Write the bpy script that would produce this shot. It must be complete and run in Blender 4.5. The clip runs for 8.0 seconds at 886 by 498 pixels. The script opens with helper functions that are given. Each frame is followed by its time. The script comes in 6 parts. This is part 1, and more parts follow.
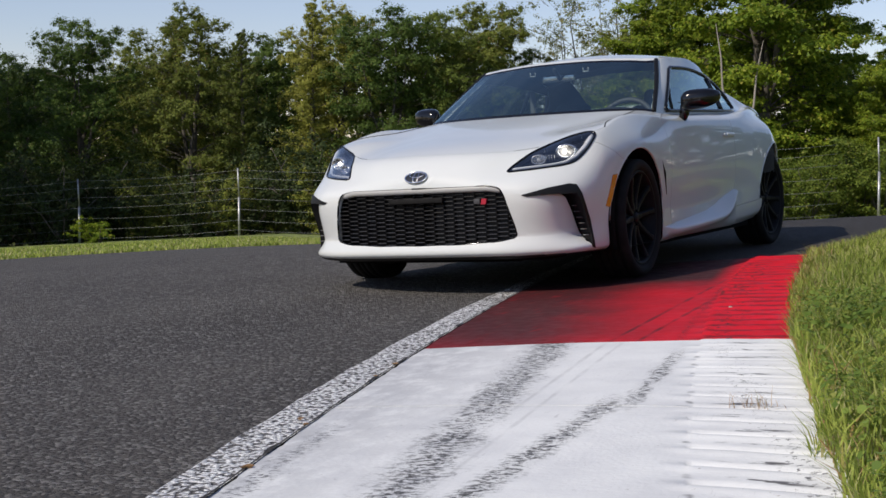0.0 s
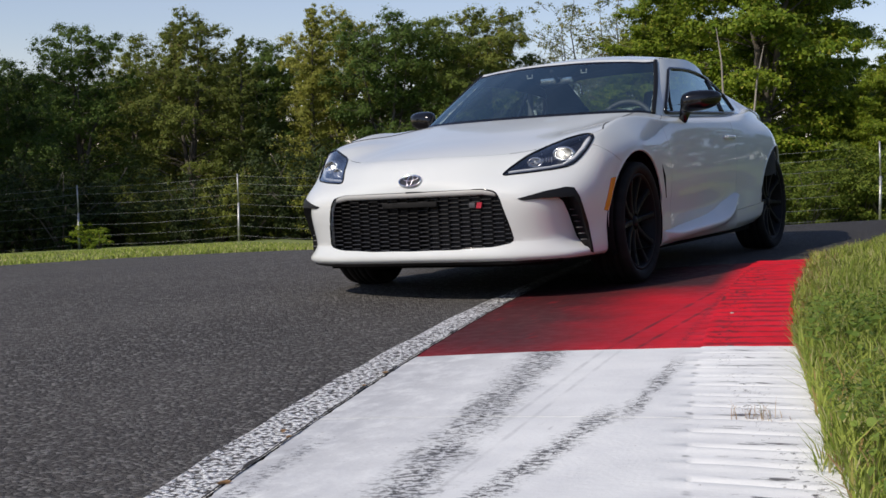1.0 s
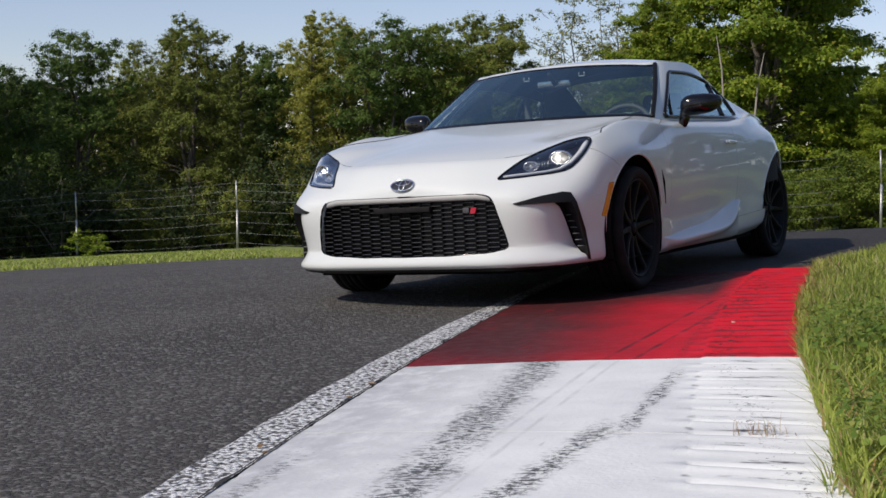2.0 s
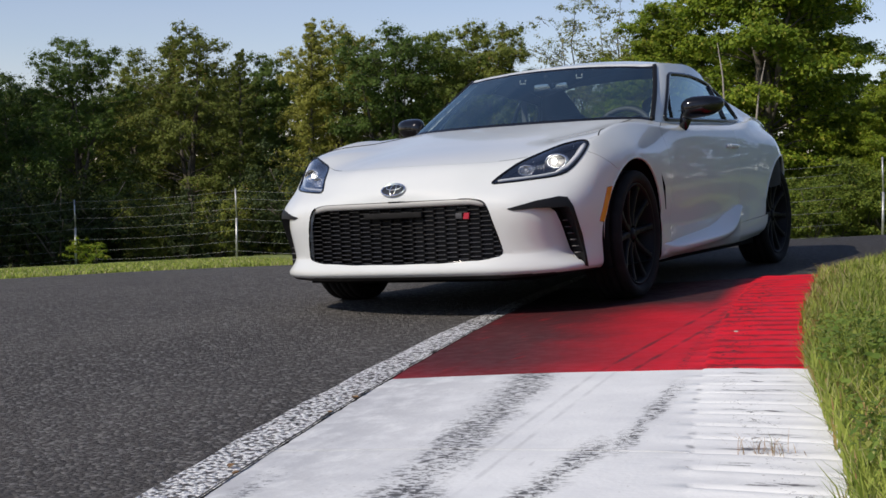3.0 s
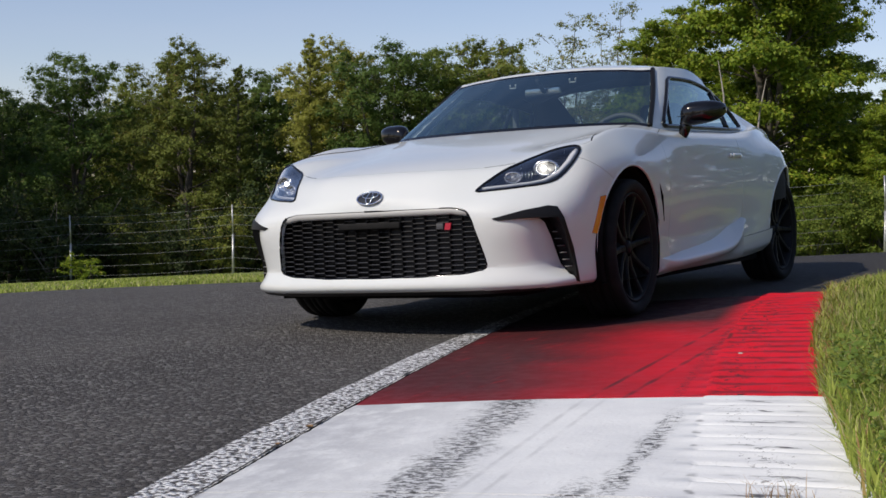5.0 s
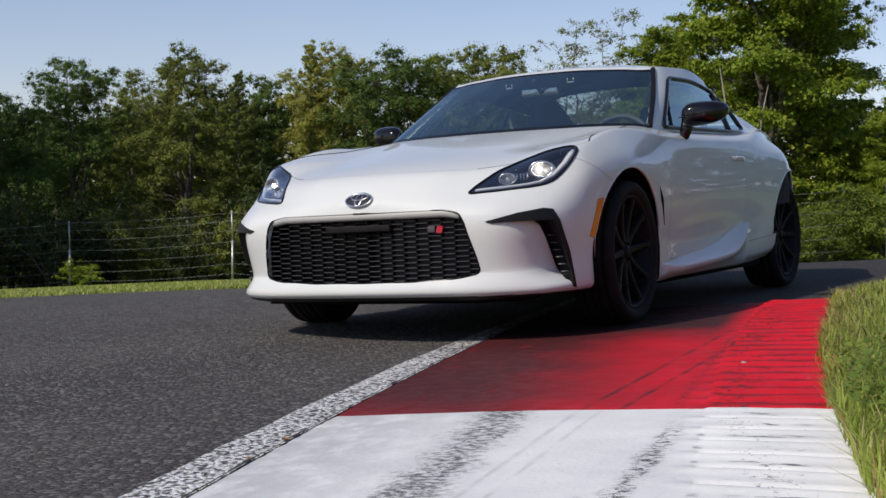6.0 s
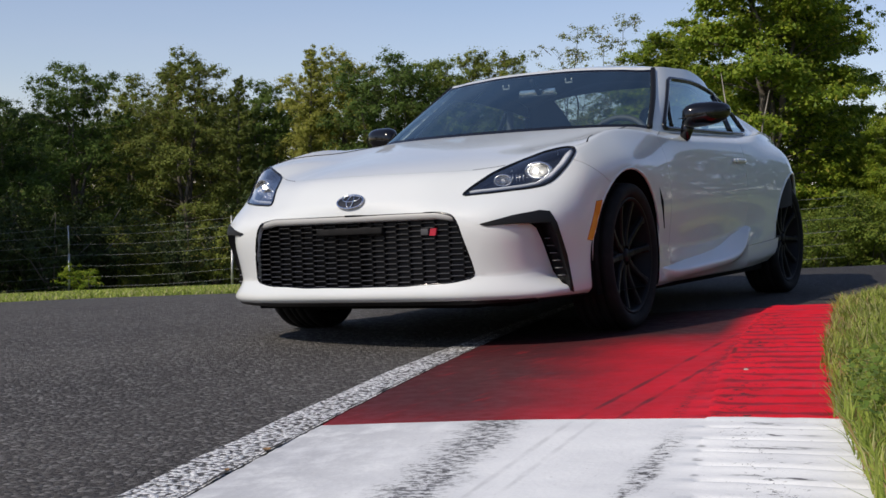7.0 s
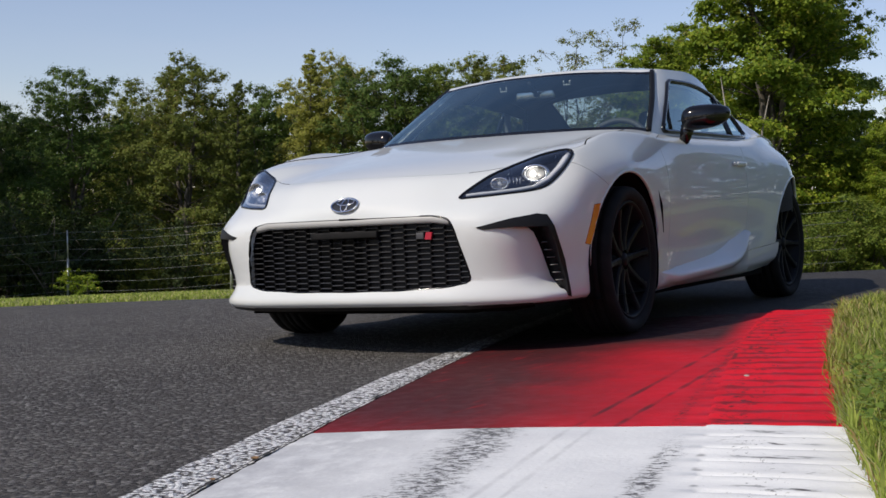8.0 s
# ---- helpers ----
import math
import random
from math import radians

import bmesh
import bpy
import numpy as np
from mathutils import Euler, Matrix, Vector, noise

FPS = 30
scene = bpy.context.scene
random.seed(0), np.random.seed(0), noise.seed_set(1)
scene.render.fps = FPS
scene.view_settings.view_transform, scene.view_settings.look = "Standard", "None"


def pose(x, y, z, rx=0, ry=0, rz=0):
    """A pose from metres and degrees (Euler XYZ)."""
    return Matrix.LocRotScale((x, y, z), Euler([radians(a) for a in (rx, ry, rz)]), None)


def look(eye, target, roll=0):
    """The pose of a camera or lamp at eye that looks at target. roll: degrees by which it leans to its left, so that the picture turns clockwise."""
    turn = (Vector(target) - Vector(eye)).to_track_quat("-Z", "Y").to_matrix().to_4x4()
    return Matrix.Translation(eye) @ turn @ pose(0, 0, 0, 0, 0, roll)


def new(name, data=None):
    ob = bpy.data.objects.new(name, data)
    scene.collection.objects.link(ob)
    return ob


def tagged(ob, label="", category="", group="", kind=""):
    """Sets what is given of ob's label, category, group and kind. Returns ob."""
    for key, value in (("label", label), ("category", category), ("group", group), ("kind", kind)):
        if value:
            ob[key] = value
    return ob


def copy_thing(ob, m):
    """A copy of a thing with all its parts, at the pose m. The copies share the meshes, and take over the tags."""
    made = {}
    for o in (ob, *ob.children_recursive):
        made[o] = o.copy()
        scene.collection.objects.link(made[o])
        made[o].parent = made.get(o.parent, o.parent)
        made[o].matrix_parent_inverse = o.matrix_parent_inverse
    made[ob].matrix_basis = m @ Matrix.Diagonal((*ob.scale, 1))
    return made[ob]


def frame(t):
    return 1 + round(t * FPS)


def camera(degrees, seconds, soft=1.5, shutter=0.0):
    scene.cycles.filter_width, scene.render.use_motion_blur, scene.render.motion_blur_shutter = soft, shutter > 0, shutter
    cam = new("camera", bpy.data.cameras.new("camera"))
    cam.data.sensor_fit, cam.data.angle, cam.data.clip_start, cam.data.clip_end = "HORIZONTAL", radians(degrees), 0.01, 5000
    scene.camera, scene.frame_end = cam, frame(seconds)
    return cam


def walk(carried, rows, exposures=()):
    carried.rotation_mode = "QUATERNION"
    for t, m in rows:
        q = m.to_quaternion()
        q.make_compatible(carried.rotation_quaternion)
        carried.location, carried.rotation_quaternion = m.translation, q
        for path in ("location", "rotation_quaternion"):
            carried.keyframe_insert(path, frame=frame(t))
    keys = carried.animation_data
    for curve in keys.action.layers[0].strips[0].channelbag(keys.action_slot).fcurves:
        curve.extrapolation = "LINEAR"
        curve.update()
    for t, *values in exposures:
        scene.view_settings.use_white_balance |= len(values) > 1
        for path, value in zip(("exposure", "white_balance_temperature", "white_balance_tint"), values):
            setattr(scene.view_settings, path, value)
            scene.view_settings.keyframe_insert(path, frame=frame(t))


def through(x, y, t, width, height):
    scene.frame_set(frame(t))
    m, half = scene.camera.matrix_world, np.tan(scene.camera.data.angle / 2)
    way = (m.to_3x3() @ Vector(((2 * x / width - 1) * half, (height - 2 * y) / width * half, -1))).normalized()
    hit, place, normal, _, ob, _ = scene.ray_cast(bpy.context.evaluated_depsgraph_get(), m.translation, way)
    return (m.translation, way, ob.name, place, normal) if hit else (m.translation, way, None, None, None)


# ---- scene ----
cam = camera(35.3, 8.0, soft=1.55)
PATH = [
    (0, (3.583, -6.966, 0.681), (2.603, -5.227, 0.558), -3.1),
    (0.5, (3.56, -6.896, 0.675), (2.58, -5.157, 0.555), -3.1),
    (1, (3.533, -6.815, 0.667), (2.552, -5.076, 0.552), -3.2),
    (1.5, (3.503, -6.729, 0.658), (2.522, -4.989, 0.548), -3.1),
    (3, (3.394, -6.418, 0.627), (2.412, -4.678, 0.535), -3.1),
    (3.5, (3.355, -6.305, 0.616), (2.373, -4.565, 0.53), -3.1),
    (4, (3.318, -6.199, 0.605), (2.335, -4.459, 0.526), -3.0),
    (4.5, (3.275, -6.077, 0.592), (2.293, -4.336, 0.52), -2.9),
    (6, (3.161, -5.75, 0.558), (2.178, -4.009, 0.502), -2.7),
    (6.5, (3.133, -5.667, 0.549), (2.149, -3.926, 0.498), -2.6),
    (7, (3.11, -5.602, 0.543), (2.126, -3.861, 0.495), -2.6),
    (7.5, (3.094, -5.555, 0.539), (2.111, -3.814, 0.495), -2.6),
    (8, (3.083, -5.521, 0.537), (2.099, -3.779, 0.496), -2.6),
]
# the track is banked: numbers below are in the track's own frame, TRACK turns it upright
TRACK = Matrix.Rotation(radians(-3.0), 4, (-0.491, 0.871, 0.0))
walk(cam, [(t, TRACK @ look(eye, target, roll)) for t, eye, target, roll in PATH])

# ---- light ----
SUN_TO = Vector((-0.38, -0.925, 0.0)).normalized()
SUN_EL = radians(39)
sun_dir = Vector((SUN_TO.x * math.cos(SUN_EL), SUN_TO.y * math.cos(SUN_EL), math.sin(SUN_EL)))
world = bpy.data.worlds.new("world")
scene.world = world
world.use_nodes = True
wn = world.node_tree.nodes
sky = wn.new("ShaderNodeTexSky")
sky.sky_type = "NISHITA"
sky.sun_disc = False
sky.sun_elevation = SUN_EL
sky.sun_rotation = math.atan2(SUN_TO.x, SUN_TO.y)
sky.air_density, sky.dust_density, sky.ozone_density = 1.0, 0.15, 3.5
wn["Background"].inputs[1].default_value = 0.111
tint = wn.new("ShaderNodeMix")
tint.data_type, tint.blend_type = "RGBA", "MULTIPLY"
tint.inputs[0].default_value = 1.0
tint.inputs[7].default_value = (1.22, 1.02, 1.03, 1)  # hazy, faintly violet air
cloud_map = wn.new("ShaderNodeMapping")
cloud_map.inputs["Scale"].default_value = (1.2, 1.2, 7.0)
world.node_tree.links.new(wn.new("ShaderNodeTexCoord").outputs["Generated"], cloud_map.inputs[0])
cloud = wn.new("ShaderNodeTexNoise")
cloud.inputs["Scale"].default_value, cloud.inputs["Detail"].default_value = 2.6, 5.0
world.node_tree.links.new(cloud_map.outputs[0], cloud.inputs["Vector"])
cloud_amount = wn.new("ShaderNodeMapRange")
for i, v in enumerate((0.42, 0.72, 0.0, 0.10)):
    cloud_amount.inputs[i + 1].default_value = v
world.node_tree.links.new(cloud.outputs["Fac"], cloud_amount.inputs[0])
veil = wn.new("ShaderNodeMix")
veil.data_type = "RGBA"
veil.inputs[7].default_value = (4.6, 5.4, 6.6, 1)  # thin high cloud over the sky
world.node_tree.links.new(cloud_amount.outputs[0], veil.inputs[0])
world.node_tree.links.new(sky.outputs[0], veil.inputs[6])
world.node_tree.links.new(veil.outputs[2], tint.inputs[6])
world.node_tree.links.new(tint.outputs[2], wn["Background"].inputs[0])
sun = new("sun", bpy.data.lights.new("sun", "SUN"))
sun.data.energy, sun.data.angle, sun.data.color = 3.72, radians(0.6), (1.0, 0.905, 0.78)
sun.matrix_world = Matrix.Translation((0, 0, 30)) @ sun_dir.to_track_quat("Z", "Y").to_matrix().to_4x4()
scene.view_settings.exposure = 0.0


# ---- material helpers ----
def material(name, color=(0.5, 0.5, 0.5), rough=0.5, metal=0.0, coat=0.0, spec=0.5):
    m = bpy.data.materials.new(name)
    m.use_nodes = True
    b = m.node_tree.nodes["Principled BSDF"]
    b.inputs["Base Color"].default_value = (*color, 1)
    b.inputs["Roughness"].default_value = rough
    b.inputs["Metallic"].default_value = metal
    b.inputs["Coat Weight"].default_value = coat
    b.inputs["Coat Roughness"].default_value = 0.03
    b.inputs["Specular IOR Level"].default_value = spec
    return m


class Nodes:
    """Short ways to wire a material."""

    def __init__(self, m):
        self.t = m.node_tree
        self.b = self.t.nodes["Principled BSDF"]
        self.out = self.t.nodes["Material Output"]
        self.obj = self.t.nodes.new("ShaderNodeTexCoord").outputs["Object"]

    def put(self, socket, v):
        if isinstance(v, bpy.types.NodeSocket):
            self.t.links.new(v, socket)
        elif isinstance(v, tuple) and len(v) == 3 and socket.type == "RGBA":
            socket.default_value = (*v, 1)
        else:
            socket.default_value = v

    def noise(self, scale, detail=4.0, rough=0.55, vec=None):
        n = self.t.nodes.new("ShaderNodeTexNoise")
        self.put(n.inputs["Vector"], vec or self.obj)
        n.inputs["Scale"].default_value, n.inputs["Detail"].default_value, n.inputs["Roughness"].default_value = scale, detail, rough
        return n.outputs["Fac"]

    def cells(self, scale, vec=None, color=False):
        n = self.t.nodes.new("ShaderNodeTexVoronoi")
        self.put(n.inputs["Vector"], vec or self.obj)
        n.inputs["Scale"].default_value = scale
        return n.outputs["Color" if color else "Distance"]

    def mapped(self, sx, sy, sz, rz=0.0):
        n = self.t.nodes.new("ShaderNodeMapping")
        self.put(n.inputs["Vector"], self.obj)
        n.inputs["Scale"].default_value = (sx, sy, sz)
        n.inputs["Rotation"].default_value = (0, 0, rz)
        return n.outputs[0]

    def driven(self, lengthwise, across):
        """Coordinates along and across the way that tyres run over the kerb, each with its own scale."""
        x, y, _ = self.xyz()
        n = self.t.nodes.new("ShaderNodeCombineXYZ")
        self.put(n.inputs[0], self.math("MULTIPLY", self.math("SUBTRACT", self.math("MULTIPLY", y, 0.985), self.math("MULTIPLY", x, 0.17)), lengthwise))
        self.put(n.inputs[1], self.math("MULTIPLY", self.math("ADD", self.math("MULTIPLY", x, 0.985), self.math("MULTIPLY", y, 0.17)), across))
        return n.outputs[0]

    def ramp(self, fac, a, b, lo=0.0, hi=1.0):
        n = self.t.nodes.new("ShaderNodeMapRange")
        self.put(n.inputs[0], fac)
        for i, v in enumerate((a, b, lo, hi)):
            n.inputs[i + 1].default_value = v
        n.interpolation_type = "SMOOTHSTEP"
        return n.outputs[0]

    def math(self, op, a, b=0.0):
        n = self.t.nodes.new("ShaderNodeMath")
        n.operation = op
        self.put(n.inputs[0], a)
        self.put(n.inputs[1], b)
        return n.outputs[0]

    def mix(self, fac, a, b):
        n = self.t.nodes.new("ShaderNodeMix")
        n.data_type = "RGBA"
        self.put(n.inputs[0], fac)
        self.put(n.inputs[6], a)
        self.put(n.inputs[7], b)
        return n.outputs[2]

    def xyz(self):
        n = self.t.nodes.new("ShaderNodeSeparateXYZ")
        self.put(n.inputs[0], self.obj)
        return n.outputs

    def random(self, island=False):
        if island:
            return self.t.nodes.new("ShaderNodeNewGeometry").outputs["Random Per Island"]
        return self.t.nodes.new("ShaderNodeObjectInfo").outputs["Random"]

    def bump(self, height, strength=0.3, distance=0.01):
        n = self.t.nodes.new("ShaderNodeBump")
        self.put(n.inputs["Height"], height)
        n.inputs["Strength"].default_value, n.inputs["Distance"].default_value = strength, distance
        self.put(self.b.inputs["Normal"], n.outputs[0])


# ---- materials ----
def asphalt_nodes(k):
    grain = k.cells(66)
    fine = k.noise(260, 3)
    stone = k.cells(66, color=True)
    bright = k.t.nodes.new("ShaderNodeSeparateColor")
    k.put(bright.inputs[0], stone)
    pale = k.ramp(bright.outputs[0], 0.55, 1.0)
    wide = k.ramp(k.noise(0.6, 5), 0.3, 0.75)
    lanes = k.ramp(k.noise(1.3, 3, vec=k.mapped(1.0, 0.12, 1.0, 0.25)), 0.35, 0.7)
    base = k.mix(wide, (0.073, 0.067, 0.061), (0.104, 0.096, 0.088))
    base = k.mix(k.math("MULTIPLY", lanes, 0.35), base, (0.052, 0.048, 0.047))
    base = k.mix(k.math("MULTIPLY", pale, 0.75), base, (0.25, 0.24, 0.23))
    base = k.mix(k.ramp(fine, 0.5, 0.25), base, (0.012, 0.012, 0.012))
    # tyre rubber under and behind the car, its shadow painted in with it
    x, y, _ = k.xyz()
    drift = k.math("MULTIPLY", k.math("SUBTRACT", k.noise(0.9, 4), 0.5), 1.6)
    rubber_and_shade = k.math("MULTIPLY", k.ramp(k.math("ADD", y, drift), 0.2, 1.6), k.ramp(k.math("ADD", x, k.math("MULTIPLY", y, 0.35)), -1.6, 0.2))
    base = k.mix(k.math("MULTIPLY", rubber_and_shade, 0.62), base, (0.020, 0.019, 0.020))
    height = k.math("ADD", k.math("MULTIPLY", grain, -1.0), k.math("MULTIPLY", fine, 0.6))
    return base, height


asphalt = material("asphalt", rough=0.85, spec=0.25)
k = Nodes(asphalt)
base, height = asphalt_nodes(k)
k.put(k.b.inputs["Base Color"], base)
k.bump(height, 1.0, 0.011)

line_paint = material("worn_line_paint", rough=0.7)
k = Nodes(line_paint)
base, height = asphalt_nodes(k)
worn = k.math("ADD", k.math("MULTIPLY", k.noise(54, 4, 0.7), 0.8), k.math("MULTIPLY", k.noise(7, 4), 0.15))
worn = k.math("ADD", worn, k.math("MULTIPLY", k.cells(66), 0.3))
# wear grows towards the car, also painting the line darker in its shadow
k.put(k.b.inputs["Base Color"], k.mix(k.ramp(k.math("ADD", worn, k.ramp(k.xyz()[1], -1.4, 0.2, 0.0, 0.12)), 0.63, 0.67), (0.82, 0.82, 0.82), base))
k.bump(k.math("SUBTRACT", height, k.math("MULTIPLY", worn, 1.4)), 1.0, 0.010)


def skid(k, x0, slope, curve, width, lo, hi):
    """A rubber streak along x = x0 + slope * (y + 2.6) + curve * (y + 2.6)^2, broken into fine cross-wise scratches."""
    x, y, _ = k.xyz()
    yy = k.math("ADD", y, 2.6)
    mid = k.math("ADD", k.math("MULTIPLY", yy, slope), k.math("MULTIPLY", k.math("MULTIPLY", yy, yy), curve))
    d = k.math("ABSOLUTE", k.math("SUBTRACT", k.math("SUBTRACT", x, x0), mid))
    d = k.math("ADD", d, k.math("MULTIPLY", k.math("SUBTRACT", k.noise(9, 3), 0.5), width * 1.2))
    band = k.ramp(d, width * 1.1, width * 0.15)
    span = k.math("MULTIPLY", k.ramp(y, lo - 0.35, lo), k.ramp(y, hi + 0.35, hi))
    return k.math("MULTIPLY", band, span)


def kerb_paint(name, colour, dark, streaks, rubbered):
    m = material(name, rough=0.6, spec=0.15 if rubbered else 0.25)
    k = Nodes(m)
    tone = k.mix(k.ramp(k.noise(3.5, 5), 0.3, 0.75), colour, dark)
    scratch = k.noise(1.0, 6, 0.78, k.driven(64.0, 36.0))
    coarse = k.noise(2.5, 3)
    rubber = None
    for *shape, cover in streaks:
        band = skid(k, *shape)
        edge = 0.68 - 0.10 * cover
        ink = k.math("MULTIPLY", k.ramp(k.math("ADD", k.math("ADD", scratch, k.math("MULTIPLY", coarse, 0.16)), k.math("MULTIPLY", band, 0.06)), edge + 0.035, edge + 0.055), band)
        ink = k.math("MAXIMUM", k.math("MULTIPLY", ink, 0.93), k.math("MULTIPLY", band, 0.10 * cover))
        if cover < 0:
            ink = k.math("MULTIPLY", k.math("MULTIPLY", band, -cover), k.ramp(k.noise(6, 4), 0.3, 0.62))
        rubber = ink if rubber is None else k.math("MAXIMUM", rubber, ink)
    tone = k.mix(rubber, tone, (0.024, 0.022, 0.022))
    scuffs = k.ramp(k.noise(1.0, 4, 0.65, k.driven(7.0, 70.0)), 0.60, 0.75)
    tone = k.mix(k.math("MULTIPLY", k.math("MULTIPLY", scuffs, k.ramp(k.noise(1.7, 3), 0.4, 0.65)), 0.45), tone, (0.20, 0.19, 0.19))
    specks = k.ramp(k.noise(60, 2), 0.70, 0.78)
    tone = k.mix(k.math("MULTIPLY", specks, 0.5), tone, (0.16, 0.13, 0.10))
    # rubber and dirt caught in the slots of the ridged strip
    x, y, _ = k.xyz()
    side = k.math("ADD", k.math("MULTIPLY", k.math("MULTIPLY", y, y), 0.01387), k.math("MULTIPLY", y, -0.23217))
    past = k.math("SUBTRACT", k.math("SUBTRACT", x, side), 1.3607)
    dx = k.math("SUBTRACT", x, 1.97)
    lag = k.math("SUBTRACT", k.math("MULTIPLY", dx, 0.15), k.math("MULTIPLY", k.math("MULTIPLY", dx, dx), 0.13))
    row = k.math("ADD", k.math("DIVIDE", k.math("SUBTRACT", y, lag), 0.16), k.math("MULTIPLY", k.math("SUBTRACT", k.noise(7, 3), 0.5), 0.10))
    row = k.math("FRACT", k.math("ADD", row, 60.5 - (0.97 if rubbered else 0.92)))  # the foot of each rise
    slot = k.ramp(k.math("ABSOLUTE", k.math("SUBTRACT", row, 0.5)), 0.14, 0.05)
    worn = k.ramp(k.noise(9, 5, 0.65, k.mapped(1.0, 3.0, 1.0)), *((0.24, 0.52) if rubbered else (0.52, 0.60)))
    dirt = k.math("MULTIPLY", k.math("MULTIPLY", slot, worn), k.ramp(past, 0.0, 0.03))
    if not rubbered:  # worst where tyres run, and at the slots' inner ends
        run = k.ramp(k.math("ABSOLUTE", k.math("SUBTRACT", past, 0.17)), 0.13, 0.04)
        tip = k.math("MULTIPLY", k.math("MULTIPLY", slot, k.ramp(past, -0.012, 0.0)), k.ramp(past, 0.022, 0.008))
        dirt = k.math("MAXIMUM", k.math("MULTIPLY", dirt, run), k.math("MULTIPLY", tip, k.ramp(k.noise(11, 2), 0.45, 0.6)))
    tone = k.mix(k.math("MULTIPLY", dirt, 0.58 if rubbered else 0.9), tone, (0.035, 0.014, 0.016) if rubbered else (0.06, 0.055, 0.055))
    off = k.math("ADD", x, k.math("MULTIPLY", y, 0.26))
    if not rubbered:  # grey traffic dirt towards the edge line
        grey = k.math("MULTIPLY", k.ramp(off, 1.05, 0.35), k.ramp(k.noise(1.0, 6, 0.68, k.driven(6.0, 9.0)), 0.3, 0.6))
        tone = k.mix(k.math("MULTIPLY", grey, 0.72), tone, (0.40, 0.405, 0.42))
    if rubbered:
        off = k.math("ADD", x, k.math("MULTIPLY", y, 0.26))
        off = k.math("ADD", off, k.math("MULTIPLY", k.math("SUBTRACT", k.noise(2.2, 4), 0.5), 0.5))
        near = k.math("MULTIPLY", k.ramp(off, 1.34, 0.60), k.ramp(y, -3.5, -2.1))
        near = k.math("MULTIPLY", near, k.ramp(k.noise(14, 4, 0.6, k.mapped(2.5, 0.35, 1, 0.25)), 0.05, 0.45))
        tone = k.mix(k.math("MULTIPLY", near, 0.92), tone, (0.032, 0.017, 0.018))
        # rubber beside the car, with the car's shadow deepened in the same colour
        worked_and_shaded = k.math("MULTIPLY", k.ramp(k.math("ADD", y, k.math("MULTIPLY", k.noise(3, 4), 0.5)), -0.6, 0.25), k.ramp(past, 0.02, -0.12))
        tone = k.mix(k.math("MULTIPLY", worked_and_shaded, 0.93), tone, (0.022, 0.019, 0.019))
    k.put(k.b.inputs["Base Color"], tone)
    k.put(k.b.inputs["Roughness"], k.ramp(k.noise(18, 4), 0.3, 0.7, 0.5, 0.72))
    k.bump(k.math("ADD", k.noise(70, 4), k.math("MULTIPLY", k.noise(14, 3, vec=k.mapped(0.6, 4.0, 1.0, -0.22)), 0.3)), 0.35, 0.004)
    return m


white_kerb = kerb_paint("white_kerb_paint", (0.80, 0.81, 0.80), (0.67, 0.68, 0.685),
                        [(1.515, -0.292, 0.0, 0.12, -9, -2.3, 0.85), (1.985, -0.19, -0.03, 0.065, -4.9, -3.65, 0.76),
                         (2.0, -0.21, 0.0, 0.045, -3.4, -2.75, 0.68), (1.70, -0.20, 0.0, 0.012, -5.0, -2.6, -0.22), (1.76, -0.20, 0.0, 0.010, -4.6, -2.6, -0.18),
                         (2.15, -0.43, 0.0, 0.085, -4.5, -2.6, 0.02), (1.145, -0.29, 0.0, 0.06, -4.9, -4.1, 0.55)], False)
red_kerb = kerb_paint("red_kerb_paint", (0.63, 0.012, 0.026), (0.50, 0.011, 0.022),
                      [(1.69, -0.126, 0.0, 0.013, -2.6, -0.4, -0.75), (1.79, -0.118, 0.0, 0.012, -2.6, -0.6, -0.75), (1.97, -0.255, 0.011, 0.03, -2.6, 0.6, 0.45),
                       (2.12, -0.25, 0.0, 0.12, -2.6, 0.6, 0.25)], True)

soil = material("verge_soil", rough=0.95)
k = Nodes(soil)
turf = k.mix(k.ramp(k.noise(0.35, 5), 0.3, 0.7), (0.17, 0.22, 0.045), (0.26, 0.29, 0.07))
turf = k.mix(k.ramp(k.noise(9, 5), 0.35, 0.7), turf, (0.12, 0.15, 0.035))
k.put(k.b.inputs["Base Color"], turf)
k.bump(k.noise(30, 4), 0.8, 0.03)

earth = material("verge_earth", rough=0.95)
k = Nodes(earth)
ground_tone = k.mix(k.ramp(k.noise(7, 5), 0.35, 0.7), (0.06, 0.06, 0.022), (0.10, 0.085, 0.045))
matted = k.ramp(k.xyz()[1], -6.4, -8.6)  # closely matted turf where the long grass thins out
k.put(k.b.inputs["Base Color"], k.mix(matted, ground_tone, k.mix(k.ramp(k.noise(9, 5), 0.35, 0.7), (0.19, 0.23, 0.05), (0.12, 0.15, 0.035))))
k.bump(k.noise(40, 4), 0.9, 0.02)


